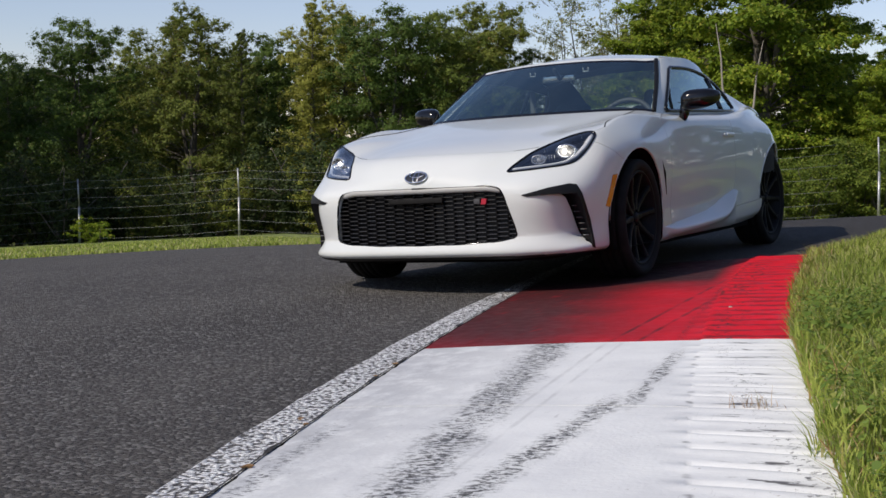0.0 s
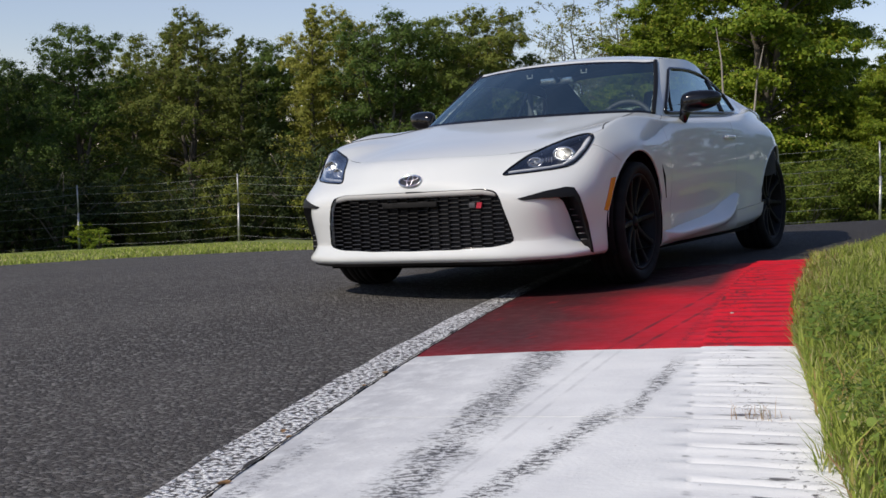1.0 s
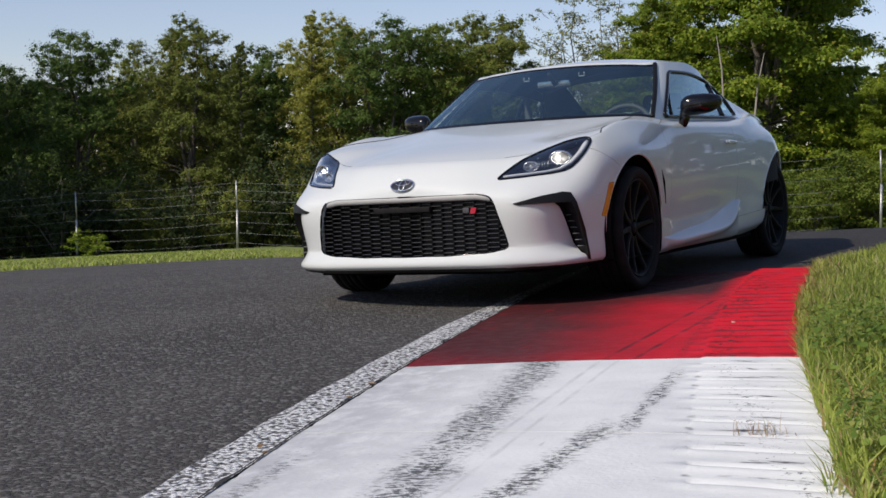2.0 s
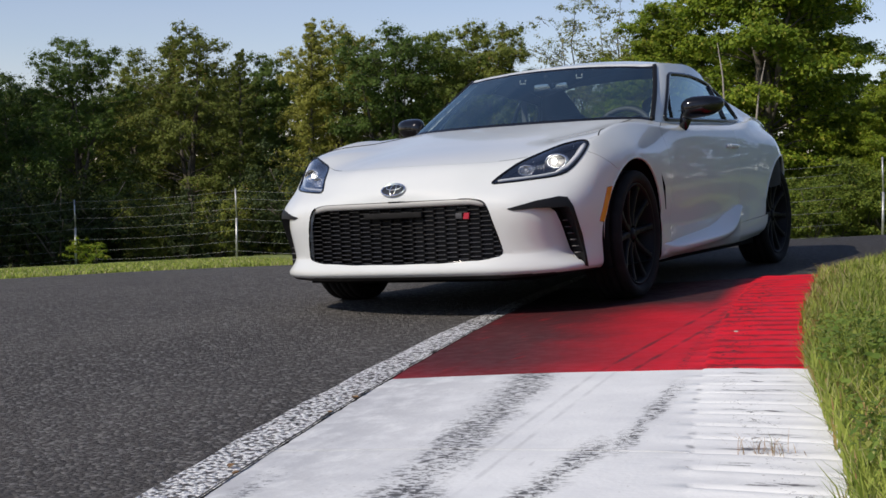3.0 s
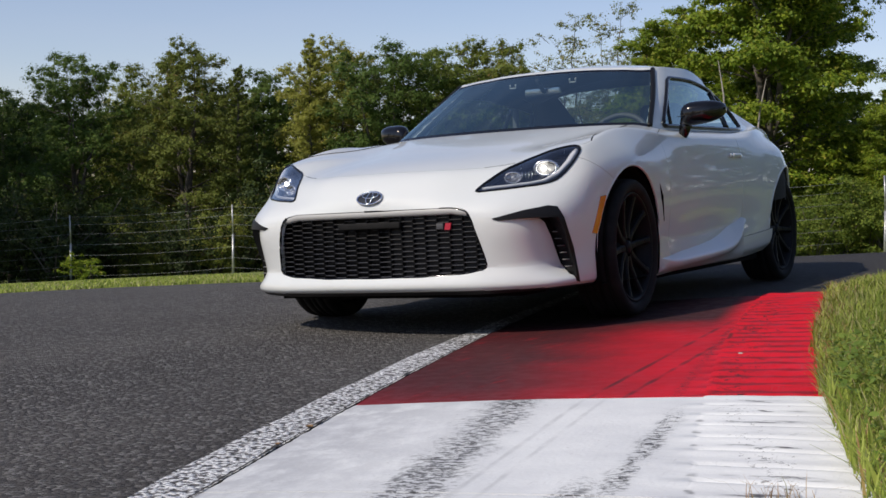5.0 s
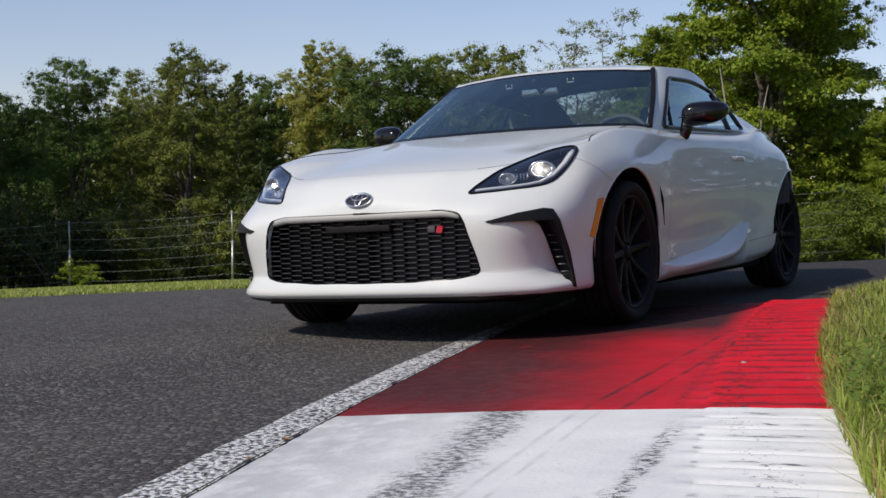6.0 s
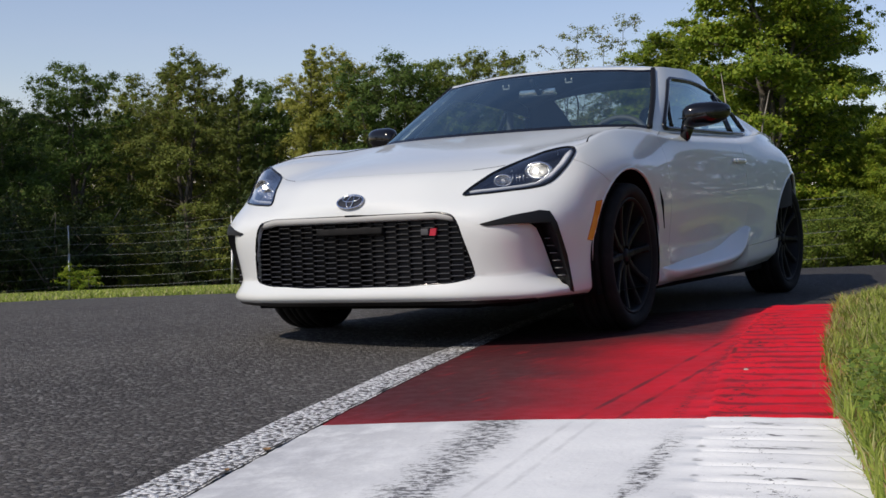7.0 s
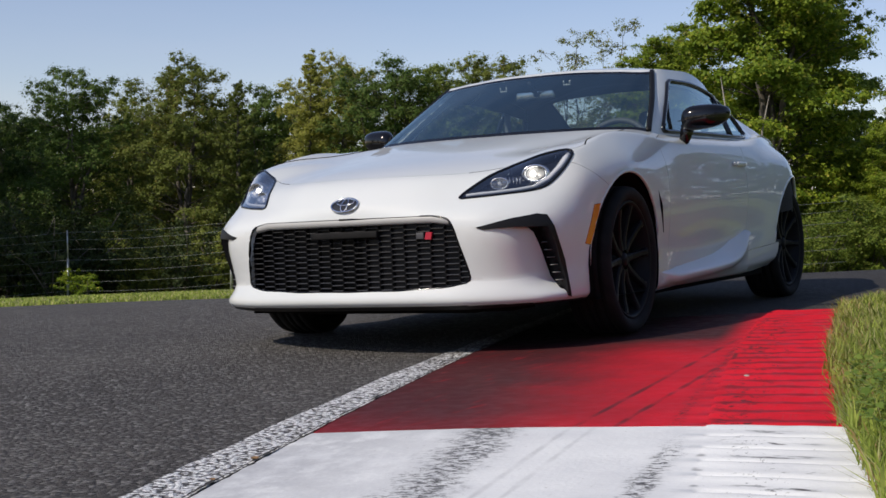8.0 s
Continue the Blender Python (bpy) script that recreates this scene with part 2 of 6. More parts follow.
def leaf_material(name, dark, light, dry, dry_part, through=0.35, soft=0.6, vary=0.0, even=0.5):
    m = material(name, rough=soft, spec=0.3)
    k = Nodes(m)
    r = k.random(True)
    tone = k.mix(k.ramp(r, 0.0, 1.0, 0.5 - even, 0.5 + even), dark, light)
    tone = k.mix(k.ramp(k.math("FRACT", k.math("MULTIPLY", r, 17.3)), 1.0 - dry_part, 1.0 - dry_part * 0.6), tone, dry)
    tone = k.mix(k.math("MULTIPLY", k.ramp(k.noise(0.5, 2), 0.35, 0.65), 0.45), tone, dark)
    own = k.random()
    tone = k.mix(k.math("MULTIPLY", k.ramp(own, 0.0, 0.45, 1.0, 0.0), vary), tone, tuple(c * 0.62 for c in dark))
    tone = k.mix(k.math("MULTIPLY", k.ramp(own, 0.6, 1.0), vary), tone, (light[0] * 1.25, light[1] * 1.05, light[2]))
    k.put(k.b.inputs["Base Color"], tone)
    glow = k.t.nodes.new("ShaderNodeBsdfTranslucent")
    k.put(glow.inputs[0], tone)
    both = k.t.nodes.new("ShaderNodeMixShader")
    both.inputs[0].default_value = through
    k.put(both.inputs[1], k.b.outputs[0])
    k.put(both.inputs[2], glow.outputs[0])
    k.put(k.out.inputs[0], both.outputs[0])
    return m


blade_green = leaf_material("grass_blades", (0.16, 0.225, 0.03), (0.50, 0.56, 0.115), (0.62, 0.54, 0.28), 0.22)
blade_long = leaf_material("long_grass_blades", (0.20, 0.27, 0.035), (0.47, 0.52, 0.11), (0.48, 0.28, 0.13), 0.16)
clover_green = leaf_material("clover_leaves", (0.11, 0.18, 0.028), (0.26, 0.35, 0.065), (0.4, 0.40, 0.1), 0.12)
leaf_maple = leaf_material("maple_leaves", (0.12, 0.20, 0.016), (0.37, 0.44, 0.04), (0.47, 0.42, 0.07), 0.08, 0.45)
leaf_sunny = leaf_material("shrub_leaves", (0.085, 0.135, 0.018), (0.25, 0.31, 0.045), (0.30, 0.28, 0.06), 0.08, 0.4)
leaf_dark = leaf_material("dark_leaves", (0.056, 0.107, 0.018), (0.165, 0.24, 0.043), (0.23, 0.22, 0.06), 0.05, 0.35, vary=0.6, even=0.22)
leaf_olive = leaf_material("olive_leaves", (0.125, 0.165, 0.029), (0.325, 0.365, 0.068), (0.30, 0.20, 0.06), 0.08, 0.35, vary=0.6, even=0.22)
leaf_pale = leaf_material("pale_leaves", (0.17, 0.21, 0.06), (0.36, 0.38, 0.13), (0.40, 0.30, 0.12), 0.2, 0.45)
# the shade beneath the trees is put into this leaf colour
leaf_shade = leaf_material("shaded_understory_leaves", (0.028, 0.045, 0.013), (0.07, 0.10, 0.025), (0.11, 0.10, 0.03), 0.05, 0.3)
tar = material("joint_tar", (0.02, 0.018, 0.017), 0.9)
bark = material("bark", (0.16, 0.13, 0.10), 0.9)
k = Nodes(bark)
k.put(k.b.inputs["Base Color"], k.mix(k.ramp(k.noise(5, 5, vec=k.mapped(1, 1, 0.2)), 0.3, 0.7), (0.05, 0.042, 0.034), (0.16, 0.14, 0.12)))
k.bump(k.noise(20, 4, vec=k.mapped(1, 1, 0.2)), 0.7, 0.03)

car_white = material("white_car_paint", (0.76, 0.76, 0.765), 0.5, 0.0, 0.85, 0.2)
car_white.node_tree.nodes["Principled BSDF"].inputs["Coat Roughness"].default_value = 0.012
car_white.node_tree.nodes["Principled BSDF"].inputs["Coat IOR"].default_value = 1.5
k = Nodes(car_white)
k.put(k.b.inputs["Base Color"], k.mix(k.ramp(k.noise(2.0, 3), 0.4, 0.7), (0.65, 0.675, 0.668), (0.655, 0.675, 0.671)))
k.put(k.b.inputs["Roughness"], k.ramp(k.noise(1.5, 3), 0.3, 0.7, 0.4, 0.5))
black_gloss = material("gloss_black_plastic", (0.005, 0.005, 0.006), 0.12, 0.0, 0.0)
black_trim = material("black_trim_plastic", (0.007, 0.007, 0.008), 0.5, spec=0.28)
k = Nodes(black_trim)
k.bump(k.noise(900, 2), 0.2, 0.001)
void_black = material("unlit_cavity_plastic", (0.006, 0.006, 0.006), 0.9, spec=0.1)
rubber = material("tyre_rubber", (0.010, 0.010, 0.010), 0.8, spec=0.25)
k = Nodes(rubber)
k.put(k.b.inputs["Base Color"], k.mix(k.ramp(k.noise(14, 4), 0.35, 0.7), (0.006, 0.006, 0.006), (0.012, 0.011, 0.011)))
k.bump(k.noise(160, 3), 0.25, 0.002)
rim_black = material("satin_black_wheel", (0.012, 0.0125, 0.014), 0.42, 0.0, 0.0, 0.08)
lamp_bowl = material("lamp_bowl_metal", (0.2, 0.2, 0.2), 0.4, 1.0)
grille_glint = material("glint_black_grille", (0.045, 0.045, 0.047), 0.28, 0.0, 0.0, 1.0)
# white body lip above the grille, its shade painted as plain grey
brow_shade = material("lip_shade_grey", (0.42, 0.42, 0.41), 0.45)
disc_steel = material("brake_disc_steel", (0.035, 0.034, 0.034), 0.5, 0.6)
chrome = material("chrome", (0.75, 0.76, 0.78), 0.12, 1.0)
badge_red = material("red_badge_enamel", (0.40, 0.018, 0.04), 0.3, 0.0, 0.5)
amber = material("amber_marker_plastic", (0.75, 0.22, 0.015), 0.25, 0.0, 0.6)
cabin_dark = material("cabin_dark_cloth", (0.014, 0.014, 0.016), 0.85)
k = Nodes(cabin_dark)
k.bump(k.noise(300, 2), 0.3, 0.002)
bracket_grey = material("pale_bracket_plastic", (0.30, 0.31, 0.31), 0.5)
cabin_grey = material("cabin_grey_plastic", (0.05, 0.05, 0.055), 0.6)
silver_plastic = material("silver_lamp_reflector", (0.55, 0.57, 0.6), 0.18, 0.9)
drl_white = material("running_light_lens", (0.55, 0.57, 0.6), 0.25, 0.0, 0.6)
post_metal = material("galvanised_steel", (0.45, 0.46, 0.46), 0.45, 0.7)
k = Nodes(post_metal)
k.put(k.b.inputs["Base Color"], k.mix(k.ramp(k.noise(8, 5), 0.35, 0.7), (0.50, 0.51, 0.50), (0.33, 0.33, 0.32)))
wire_metal = material("dull_wire", (0.25, 0.26, 0.26), 0.55, 0.4)
lamp_glow = material("lit_lamp", (0.9, 0.9, 0.9), 0.3)
lamp_glow.node_tree.nodes["Principled BSDF"].inputs["Emission Color"].default_value = (1, 0.95, 0.85, 1)
lamp_glow.node_tree.nodes["Principled BSDF"].inputs["Emission Strength"].default_value = 7.0


def glass_material(name, tint, gloss, edge=4.0, sheen_tint=(1.0, 1.0, 1.0)):
    m = material(name)
    k = Nodes(m)
    clear = k.t.nodes.new("ShaderNodeBsdfTransparent")
    clear.inputs[0].default_value = (*tint, 1)
    shine = k.t.nodes.new("ShaderNodeBsdfGlossy")
    shine.inputs["Roughness"].default_value = 0.02
    shine.inputs["Color"].default_value = (*sheen_tint, 1)
    face = k.t.nodes.new("ShaderNodeLayerWeight")
    face.inputs[0].default_value = 0.5
    sheen = k.math("ADD", gloss, k.math("MULTIPLY", k.math("POWER", face.outputs["Facing"], edge), 0.9))
    both = k.t.nodes.new("ShaderNodeMixShader")
    k.put(both.inputs[0], sheen)
    k.put(both.inputs[1], clear.outputs[0])
    k.put(both.inputs[2], shine.outputs[0])
    k.put(k.out.inputs[0], both.outputs[0])
    return m


car_glass = glass_material("car_glass", (0.84, 0.93, 0.92), 0.035, 2.2, (0.82, 1.0, 0.97))
lens_clear = glass_material("clear_lens", (0.92, 0.93, 0.94), 0.06, 1.9)


# ---- building helpers ----
def part(name, bm, mat, parent=None, label="", smooth=True):
    """Links a bmesh as one mesh object, under a thing or a part."""
    me = bpy.data.meshes.new(name)
    bm.to_mesh(me)
    bm.free()
    if smooth:
        me.polygons.foreach_set("use_smooth", [True] * len(me.polygons))
    me.materials.append(mat)
    ob = new(name, me)
    if parent:
        ob.parent = parent
    if label:
        ob["label"] = label
    return ob


def sheet(name, verts, faces, mat, parent=None, label="", smooth=True):
    me = bpy.data.meshes.new(name)
    me.from_pydata([tuple(v) for v in verts], [], [tuple(f) for f in faces])
    if smooth:
        me.polygons.foreach_set("use_smooth", [True] * len(me.polygons))
    me.materials.append(mat)
    me.update()
    ob = new(name, me)
    if parent:
        ob.parent = parent
    if label:
        ob["label"] = label
    return ob


def raw_quads(name, verts, mat, parent=None, label="", per=4):
    """Many loose polygons of `per` corners each from an array of corners."""
    n = len(verts) // per
    me = bpy.data.meshes.new(name)
    me.vertices.add(n * per)
    me.vertices.foreach_set("co", np.asarray(verts, dtype=np.float32).ravel())
    me.loops.add(n * per)
    me.loops.foreach_set("vertex_index", np.arange(n * per, dtype=np.int32))
    me.polygons.add(n)
    me.polygons.foreach_set("loop_start", np.arange(0, n * per, per, dtype=np.int32))
    me.materials.append(mat)
    me.update(calc_edges=True)
    me.validate()
    ob = new(name, me)
    if parent:
        ob.parent = parent
    if label:
        ob["label"] = label
    return ob


def empty(name, m=None):
    ob = new(name)
    ob.empty_display_size = 0.2
    if m is not None:
        ob.matrix_basis = m
    return ob


def tube(points, radii, sides=8, closed_ends=True):
    """A bmesh tube through points with a radius at each."""
    bm = bmesh.new()
    rings = []
    pts = [Vector(p) for p in points]
    if not isinstance(radii, (list, tuple)):
        radii = [radii] * len(pts)
    radii = [float(r) for r in radii]
    for i, p in enumerate(pts):
        d = (pts[min(i + 1, len(pts) - 1)] - pts[max(i - 1, 0)]).normalized()
        up = Vector((0, 0, 1)) if abs(d.z) < 0.95 else Vector((1, 0, 0))
        a = d.cross(up).normalized()
        b = d.cross(a)
        rings.append([bm.verts.new(p + radii[i] * (math.cos(2 * math.pi * j / sides) * a + math.sin(2 * math.pi * j / sides) * b)) for j in range(sides)])
    for r, q in zip(rings, rings[1:]):
        for j in range(sides):
            bm.faces.new((r[j], r[(j + 1) % sides], q[(j + 1) % sides], q[j]))
    if closed_ends:
        bm.faces.new(rings[0])
        bm.faces.new(rings[-1][::-1])
    bmesh.ops.recalc_face_normals(bm, faces=bm.faces)
    return bm


def box(x0, x1, y0, y1, z0, z1, bevel=0.0, seg=2):
    bm = bmesh.new()
    bmesh.ops.create_cube(bm, size=1.0)
    for v in bm.verts:
        v.co = Vector((x0 + (v.co.x + 0.5) * (x1 - x0), y0 + (v.co.y + 0.5) * (y1 - y0), z0 + (v.co.z + 0.5) * (z1 - z0)))
    if bevel:
        bmesh.ops.bevel(bm, geom=bm.edges[:], offset=bevel, segments=seg, profile=0.5, affect="EDGES")
    return bm


def merge(bm, other):
    """Adds a bmesh's geometry to another."""
    table = {v: bm.verts.new(v.co) for v in other.verts}
    for f in other.faces:
        bm.faces.new([table[v] for v in f.verts]).material_index = f.material_index
    other.free()
    return bm


def lathe(profile, sides, axis_x=True):
    """Turns (radius, along) pairs about the x axis."""
    bm = bmesh.new()
    rings = []
    for r, a in profile:
        rings.append([bm.verts.new((a, r * math.cos(2 * math.pi * j / sides), r * math.sin(2 * math.pi * j / sides))) for j in range(sides)])
    for p, q in zip(rings, rings[1:]):
        for j in range(sides):
            bm.faces.new((p[j], p[(j + 1) % sides], q[(j + 1) % sides], q[j]))
    bmesh.ops.recalc_face_normals(bm, faces=bm.faces)
    return bm


# ---- ground, road, kerb ----
FWD, SIDE = np.array((-0.491, 0.871)), np.array((0.871, 0.491))


def fall(x, y):
    """Height of the land in the track's frame: level round the kerb, falling away beyond the crest."""
    u, v = x * FWD[0] + y * FWD[1], x * SIDE[0] + y * SIDE[1]
    t = np.clip((v + 7.0) / 8.0, 0, 1)
    t = t * t * (3 - 2 * t)
    slope, start = 0.030 + 0.0266 * t, 0.6 + 2.6 * t
    d = np.maximum(u - start, 0)
    w = 3.0
    bend = np.where(d < w, d * d / (2 * w), d - w / 2)
    bend = np.where(d > 75, 75 - w / 2 + (d - 75) * 0.1, bend)
    s = np.clip((0.2 - x) / 0.9, 0, 1)
    r = np.clip((np.hypot(x + 0.8, y - 0.5) - 2.5) / 5.0, 0, 1)
    swell = 0.028 * s * s * (3 - 2 * s) * (1 - r * r * (3 - 2 * r))  # the lane lies a little higher than the kerb's foot
    return swell - slope * bend - (1 - t) * 0.012 * np.clip(u - 14.0, 0, 60)


Y_IN = np.polyfit((-4.68, -3.96, -3.44, -2.91, -2.47, -1.6, -0.95, -0.16), (1.70, 1.45, 1.29, 1.13, 0.98, 0.71, 0.52, 0.345), 2)
Y_LINE = np.array((0.0156, -0.2209, 0.1707))
Y_RIDGE = np.polyfit((-4.46, -3.69, -3.29, -2.46, -1.8, -1.15, -0.2, 0.8), (2.67, 2.40, 2.28, 2.03, 1.82, 1.64, 1.40, 1.19), 2)
Y_GRASS = np.polyfit((-4.51, -3.65, -3.07, -2.46, -1.74, -0.58, 0.4, 1.0), (2.98, 2.71, 2.52, 2.33, 2.14, 1.83, 1.60, 1.50), 2)


def along(poly, y):
    """A kerb line's x at y; past the kerb's end it runs on straight."""
    y = np.asarray(y, dtype=float)
    yc = np.clip(y, -7.0, 1.2)
    d = np.polyval(np.polyder(poly), yc)
    return np.polyval(poly, yc) + d * (y - yc)


def grass_edge(y):
    y = np.asarray(y, dtype=float)
    return np.where(y > 1.0, np.polyval(Y_GRASS, 1.0) + 0.06 * (y - 1.0), along(Y_GRASS, np.minimum(y, 1.0)))


def far_edge(y):
    y = np.asarray(y, dtype=float)
    return -9.75 + 0.13 * (y - 7.0) + 0.0015 * (y - 7.0) ** 2 * np.sign(y - 7.0)


def grid_faces(rows, cols):
    i, j = np.meshgrid(np.arange(rows - 1), np.arange(cols - 1), indexing="ij")
    a = (i * cols + j).ravel()
    return np.stack([a, a + 1, a + cols + 1, a + cols], axis=1)


def steps(*stretches):
    """Joined spans (from, to, step)."""
    out = [np.arange(a, b, s) for a, b, s in stretches]
    return np.concatenate(out + [np.array([stretches[-1][1]])])


def verge_rise(x, y):
    """The grass verge beside the kerb stands a little above it."""
    d = x - grass_edge(y)
    return np.where(d > 0, 0.045 + 0.05 * np.clip(d / 0.8, 0, 1), 0.0)


# one sheet of land to the horizon
gx = steps((-900, -80, 60), (-80, -14, 3), (-14, 8, 0.4), (8, 60, 4), (60, 900, 60))
gy = steps((-600, -60, 60), (-60, -20, 5), (-20, 14, 0.5), (14, 90, 4), (90, 1200, 80))
X, Y = np.meshgrid(gx, gy)
far = np.clip((np.hypot(X, Y) - 10) / 40, 0, 1)
rough_land = np.array([noise.noise(Vector((a * 0.11, b * 0.11, 3.1))) for a, b in zip(X.ravel(), Y.ravel())]).reshape(X.shape)
on_road = (X > far_edge(Y) - 0.1) & (X < grass_edge(Y) + 0.6)
Z = fall(X, Y) + verge_rise(X, Y) + rough_land * 0.12 * far - np.where(on_road, 0.06, 0.0)
ground = sheet("ground", np.stack([X, Y, Z], axis=2).reshape(-1, 3), grid_faces(len(gy), len(gx)), soil)
ground.matrix_basis = TRACK
tagged(ground, "mown grass land falling away from the race track", "ground", kind="structure")

# the raised rim of the verge beside the kerb
vy = steps((-20, -6, 0.4), (-6, 6, 0.06), (6, 30, 1))
vd = np.array((-0.012, 0.0, 0.03, 0.08, 0.2, 0.4, 0.7, 1.2))
YV, DV = np.meshgrid(vy, vd, indexing="ij")
wave = np.array([noise.noise(Vector((a * 4.0, 8.5, 0))) for a in vy])[:, None] * 0.02
XV = grass_edge(YV) + DV + 0.055 + wave * (DV < 0.1)
ZV = fall(XV, YV) + np.where(DV < 0, -0.03, 0.012 + 0.088 * np.clip(DV / 0.65, 0, 1))
verge = sheet("verge", np.stack([XV, YV, ZV], axis=2).reshape(-1, 3), grid_faces(len(vy), len(vd)), earth)
verge.matrix_basis = TRACK
tagged(verge, "low grassy bank along the kerb", "ground", kind="structure")

ry = steps((-60, -20, 4), (-20, 12, 0.25), (12, 70, 3))
rt = np.linspace(0, 1, 60)
Y2, T2 = np.meshgrid(ry, rt, indexing="ij")
X2 = far_edge(Y2) + (grass_edge(Y2) + 0.12 - far_edge(Y2)) * T2
Z2 = fall(X2, Y2)
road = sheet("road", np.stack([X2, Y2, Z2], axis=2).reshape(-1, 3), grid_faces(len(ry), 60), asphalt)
road.matrix_basis = TRACK
tagged(road, "coarse dark grey asphalt of a race track", "road", kind="structure")

# worn white edge line
ly = np.arange(-16, 3.0, 0.05)
rows = []
wob = np.array([noise.noise(Vector((a * 3.0, 0.3, 0))) for a in ly])
for t in np.linspace(0, 1, 7):
    x = along(Y_LINE, ly) + (along(Y_IN, ly) - 0.012 - along(Y_LINE, ly)) * t + (wob * 0.012 if t < 0.1 else 0)
    rows.append(np.stack([x, ly, fall(x, ly) + 0.004], axis=1))
L = np.stack(rows, axis=1)
edge_line = sheet("edge_line", L.reshape(-1, 3), grid_faces(len(ly), 7), line_paint)
edge_line.matrix_basis = TRACK
tagged(edge_line, "white edge line worn thin over coarse asphalt", "road marking", kind="structure")

# kerb: a flat painted apron and a ridged outer strip


def slant(dx):
    """How far a cross line of the kerb runs back, sideways from its middle."""
    return 0.15 * dx - 0.13 * dx * dx


PITCH = 0.16
kerb = empty("kerb", TRACK)
tagged(kerb, "red and white painted concrete race track kerb with ridged edge", "kerb", kind="structure")


def kerb_part(name, lo, hi, mat, label, slot_extra=0.0):
    q = np.arange(lo, hi + 1e-6, 0.01)
    cols = np.concatenate([np.linspace(0, 1, 16), 1 + np.array([0.02, 0.06, 0.15, 0.3, 0.45, 0.6, 0.75, 0.9, 1.0, 1.12])])
    pts = np.zeros((len(q), len(cols), 3))
    for j, c in enumerate(cols):
        y = q.copy()
        for _ in range(4):
            a, b, g = along(Y_IN, y), along(Y_RIDGE, y), grass_edge(y)
            jag = np.array([noise.noise(Vector((v * 9.0, 7.7, 0))) + 0.5 * noise.noise(Vector((v * 31.0, 2.7, 0))) for v in q]) * 0.010
            x = a + (b - a) * c + (jag if j == 0 else 0) if c <= 1 else b + (g - b) * (c - 1)
            y = q + slant(x - 1.97)
        z = 0.008 + 0.010 * np.clip(c, 0, 1)
        if c > 1:
            ph = np.mod(q / PITCH + 0.06 * np.array([noise.noise(Vector((v * 2.0, c, 5.0))) for v in q]), 1.0)
            lip = np.exp(-((ph - 0.30) / 0.17) ** 2)
            slot = np.exp(-((ph - 0.62) / 0.085) ** 2)
            ease = min(1.0, (c - 1) / 0.03)
            wear = 0.75 + 0.25 * np.array([noise.noise(Vector((v * 5.0, c * 3, 1.0))) for v in q])
            chip = np.array([noise.noise(Vector((v * 23.0, c * 7, 2.0))) for v in q])
            z = z + ((0.007 + 0.6 * slot_extra) * lip - (0.012 + 1.1 * slot_extra) * slot) * ease * wear + chip * 0.6 * slot_extra
        z = z + np.array([noise.noise(Vector((v * 4.0, c * 4, 9.0))) for v in q]) * 0.0015
        pts[:, j] = np.stack([x, y, fall(x, y) + z], axis=1)
    n, m = pts.shape[:2]
    verts, faces = list(pts.reshape(-1, 3)), list(grid_faces(n, m))
    # skirts down to the ground along the inner edge and both ends
    ring = [(i, 0) for i in range(n)] + [(n - 1, j) for j in range(1, m)]
    ring = [(0, j) for j in range(m - 1, 0, -1)] + ring
    start = len(verts)
    verts += [pts[i, j].copy() for i, j in ring]
    for i, j in ring:
        p = pts[i, j].copy()
        p[2] -= 0.06
        verts.append(p)
    for a in range(len(ring) - 1):
        b = start + len(ring) + a
        faces.append((start + a, b, b + 1, start + a + 1))
    return sheet(name, verts, faces, mat, kerb, label)


kerb_part("white_section", -14.0, -3.5916, white_kerb, "white painted kerb section with black tyre marks")
kerb_part("white_section", -3.5904, -2.334, white_kerb, "white painted kerb section with black tyre marks")
kerb_part("red_section", -2.330, 1.35, red_kerb, "red painted kerb section darkened by tyre rubber and painted car shadow", 0.009)

# ragged dark joint between the line and the kerb
jy = np.arange(-8, 1.0, 0.012)
w0 = np.array([max(0.0, noise.noise(Vector((a * 6.0, 11.0, 0))) * 0.016 + noise.noise(Vector((a * 37.0, 3.0, 0))) * 0.010) for a in jy])
w1 = np.array([max(0.0, noise.noise(Vector((a * 5.0, 21.0, 0))) * 0.008 + noise.noise(Vector((a * 31.0, 9.0, 0))) * 0.006) for a in jy])
jx = along(Y_IN, jy)
J = np.stack([np.stack([jx - 0.014 - w0, jy, fall(jx, jy) + 0.0085], axis=1), np.stack([jx - 0.002 + w1, jy, fall(jx, jy) + 0.0125], axis=1)], axis=1)
joint = sheet("kerb_joint", J.reshape(-1, 3), grid_faces(len(jy), 2), tar)
joint.matrix_basis = TRACK
tagged(joint, "ragged dark joint between edge line and kerb", "joint", kind="structure")


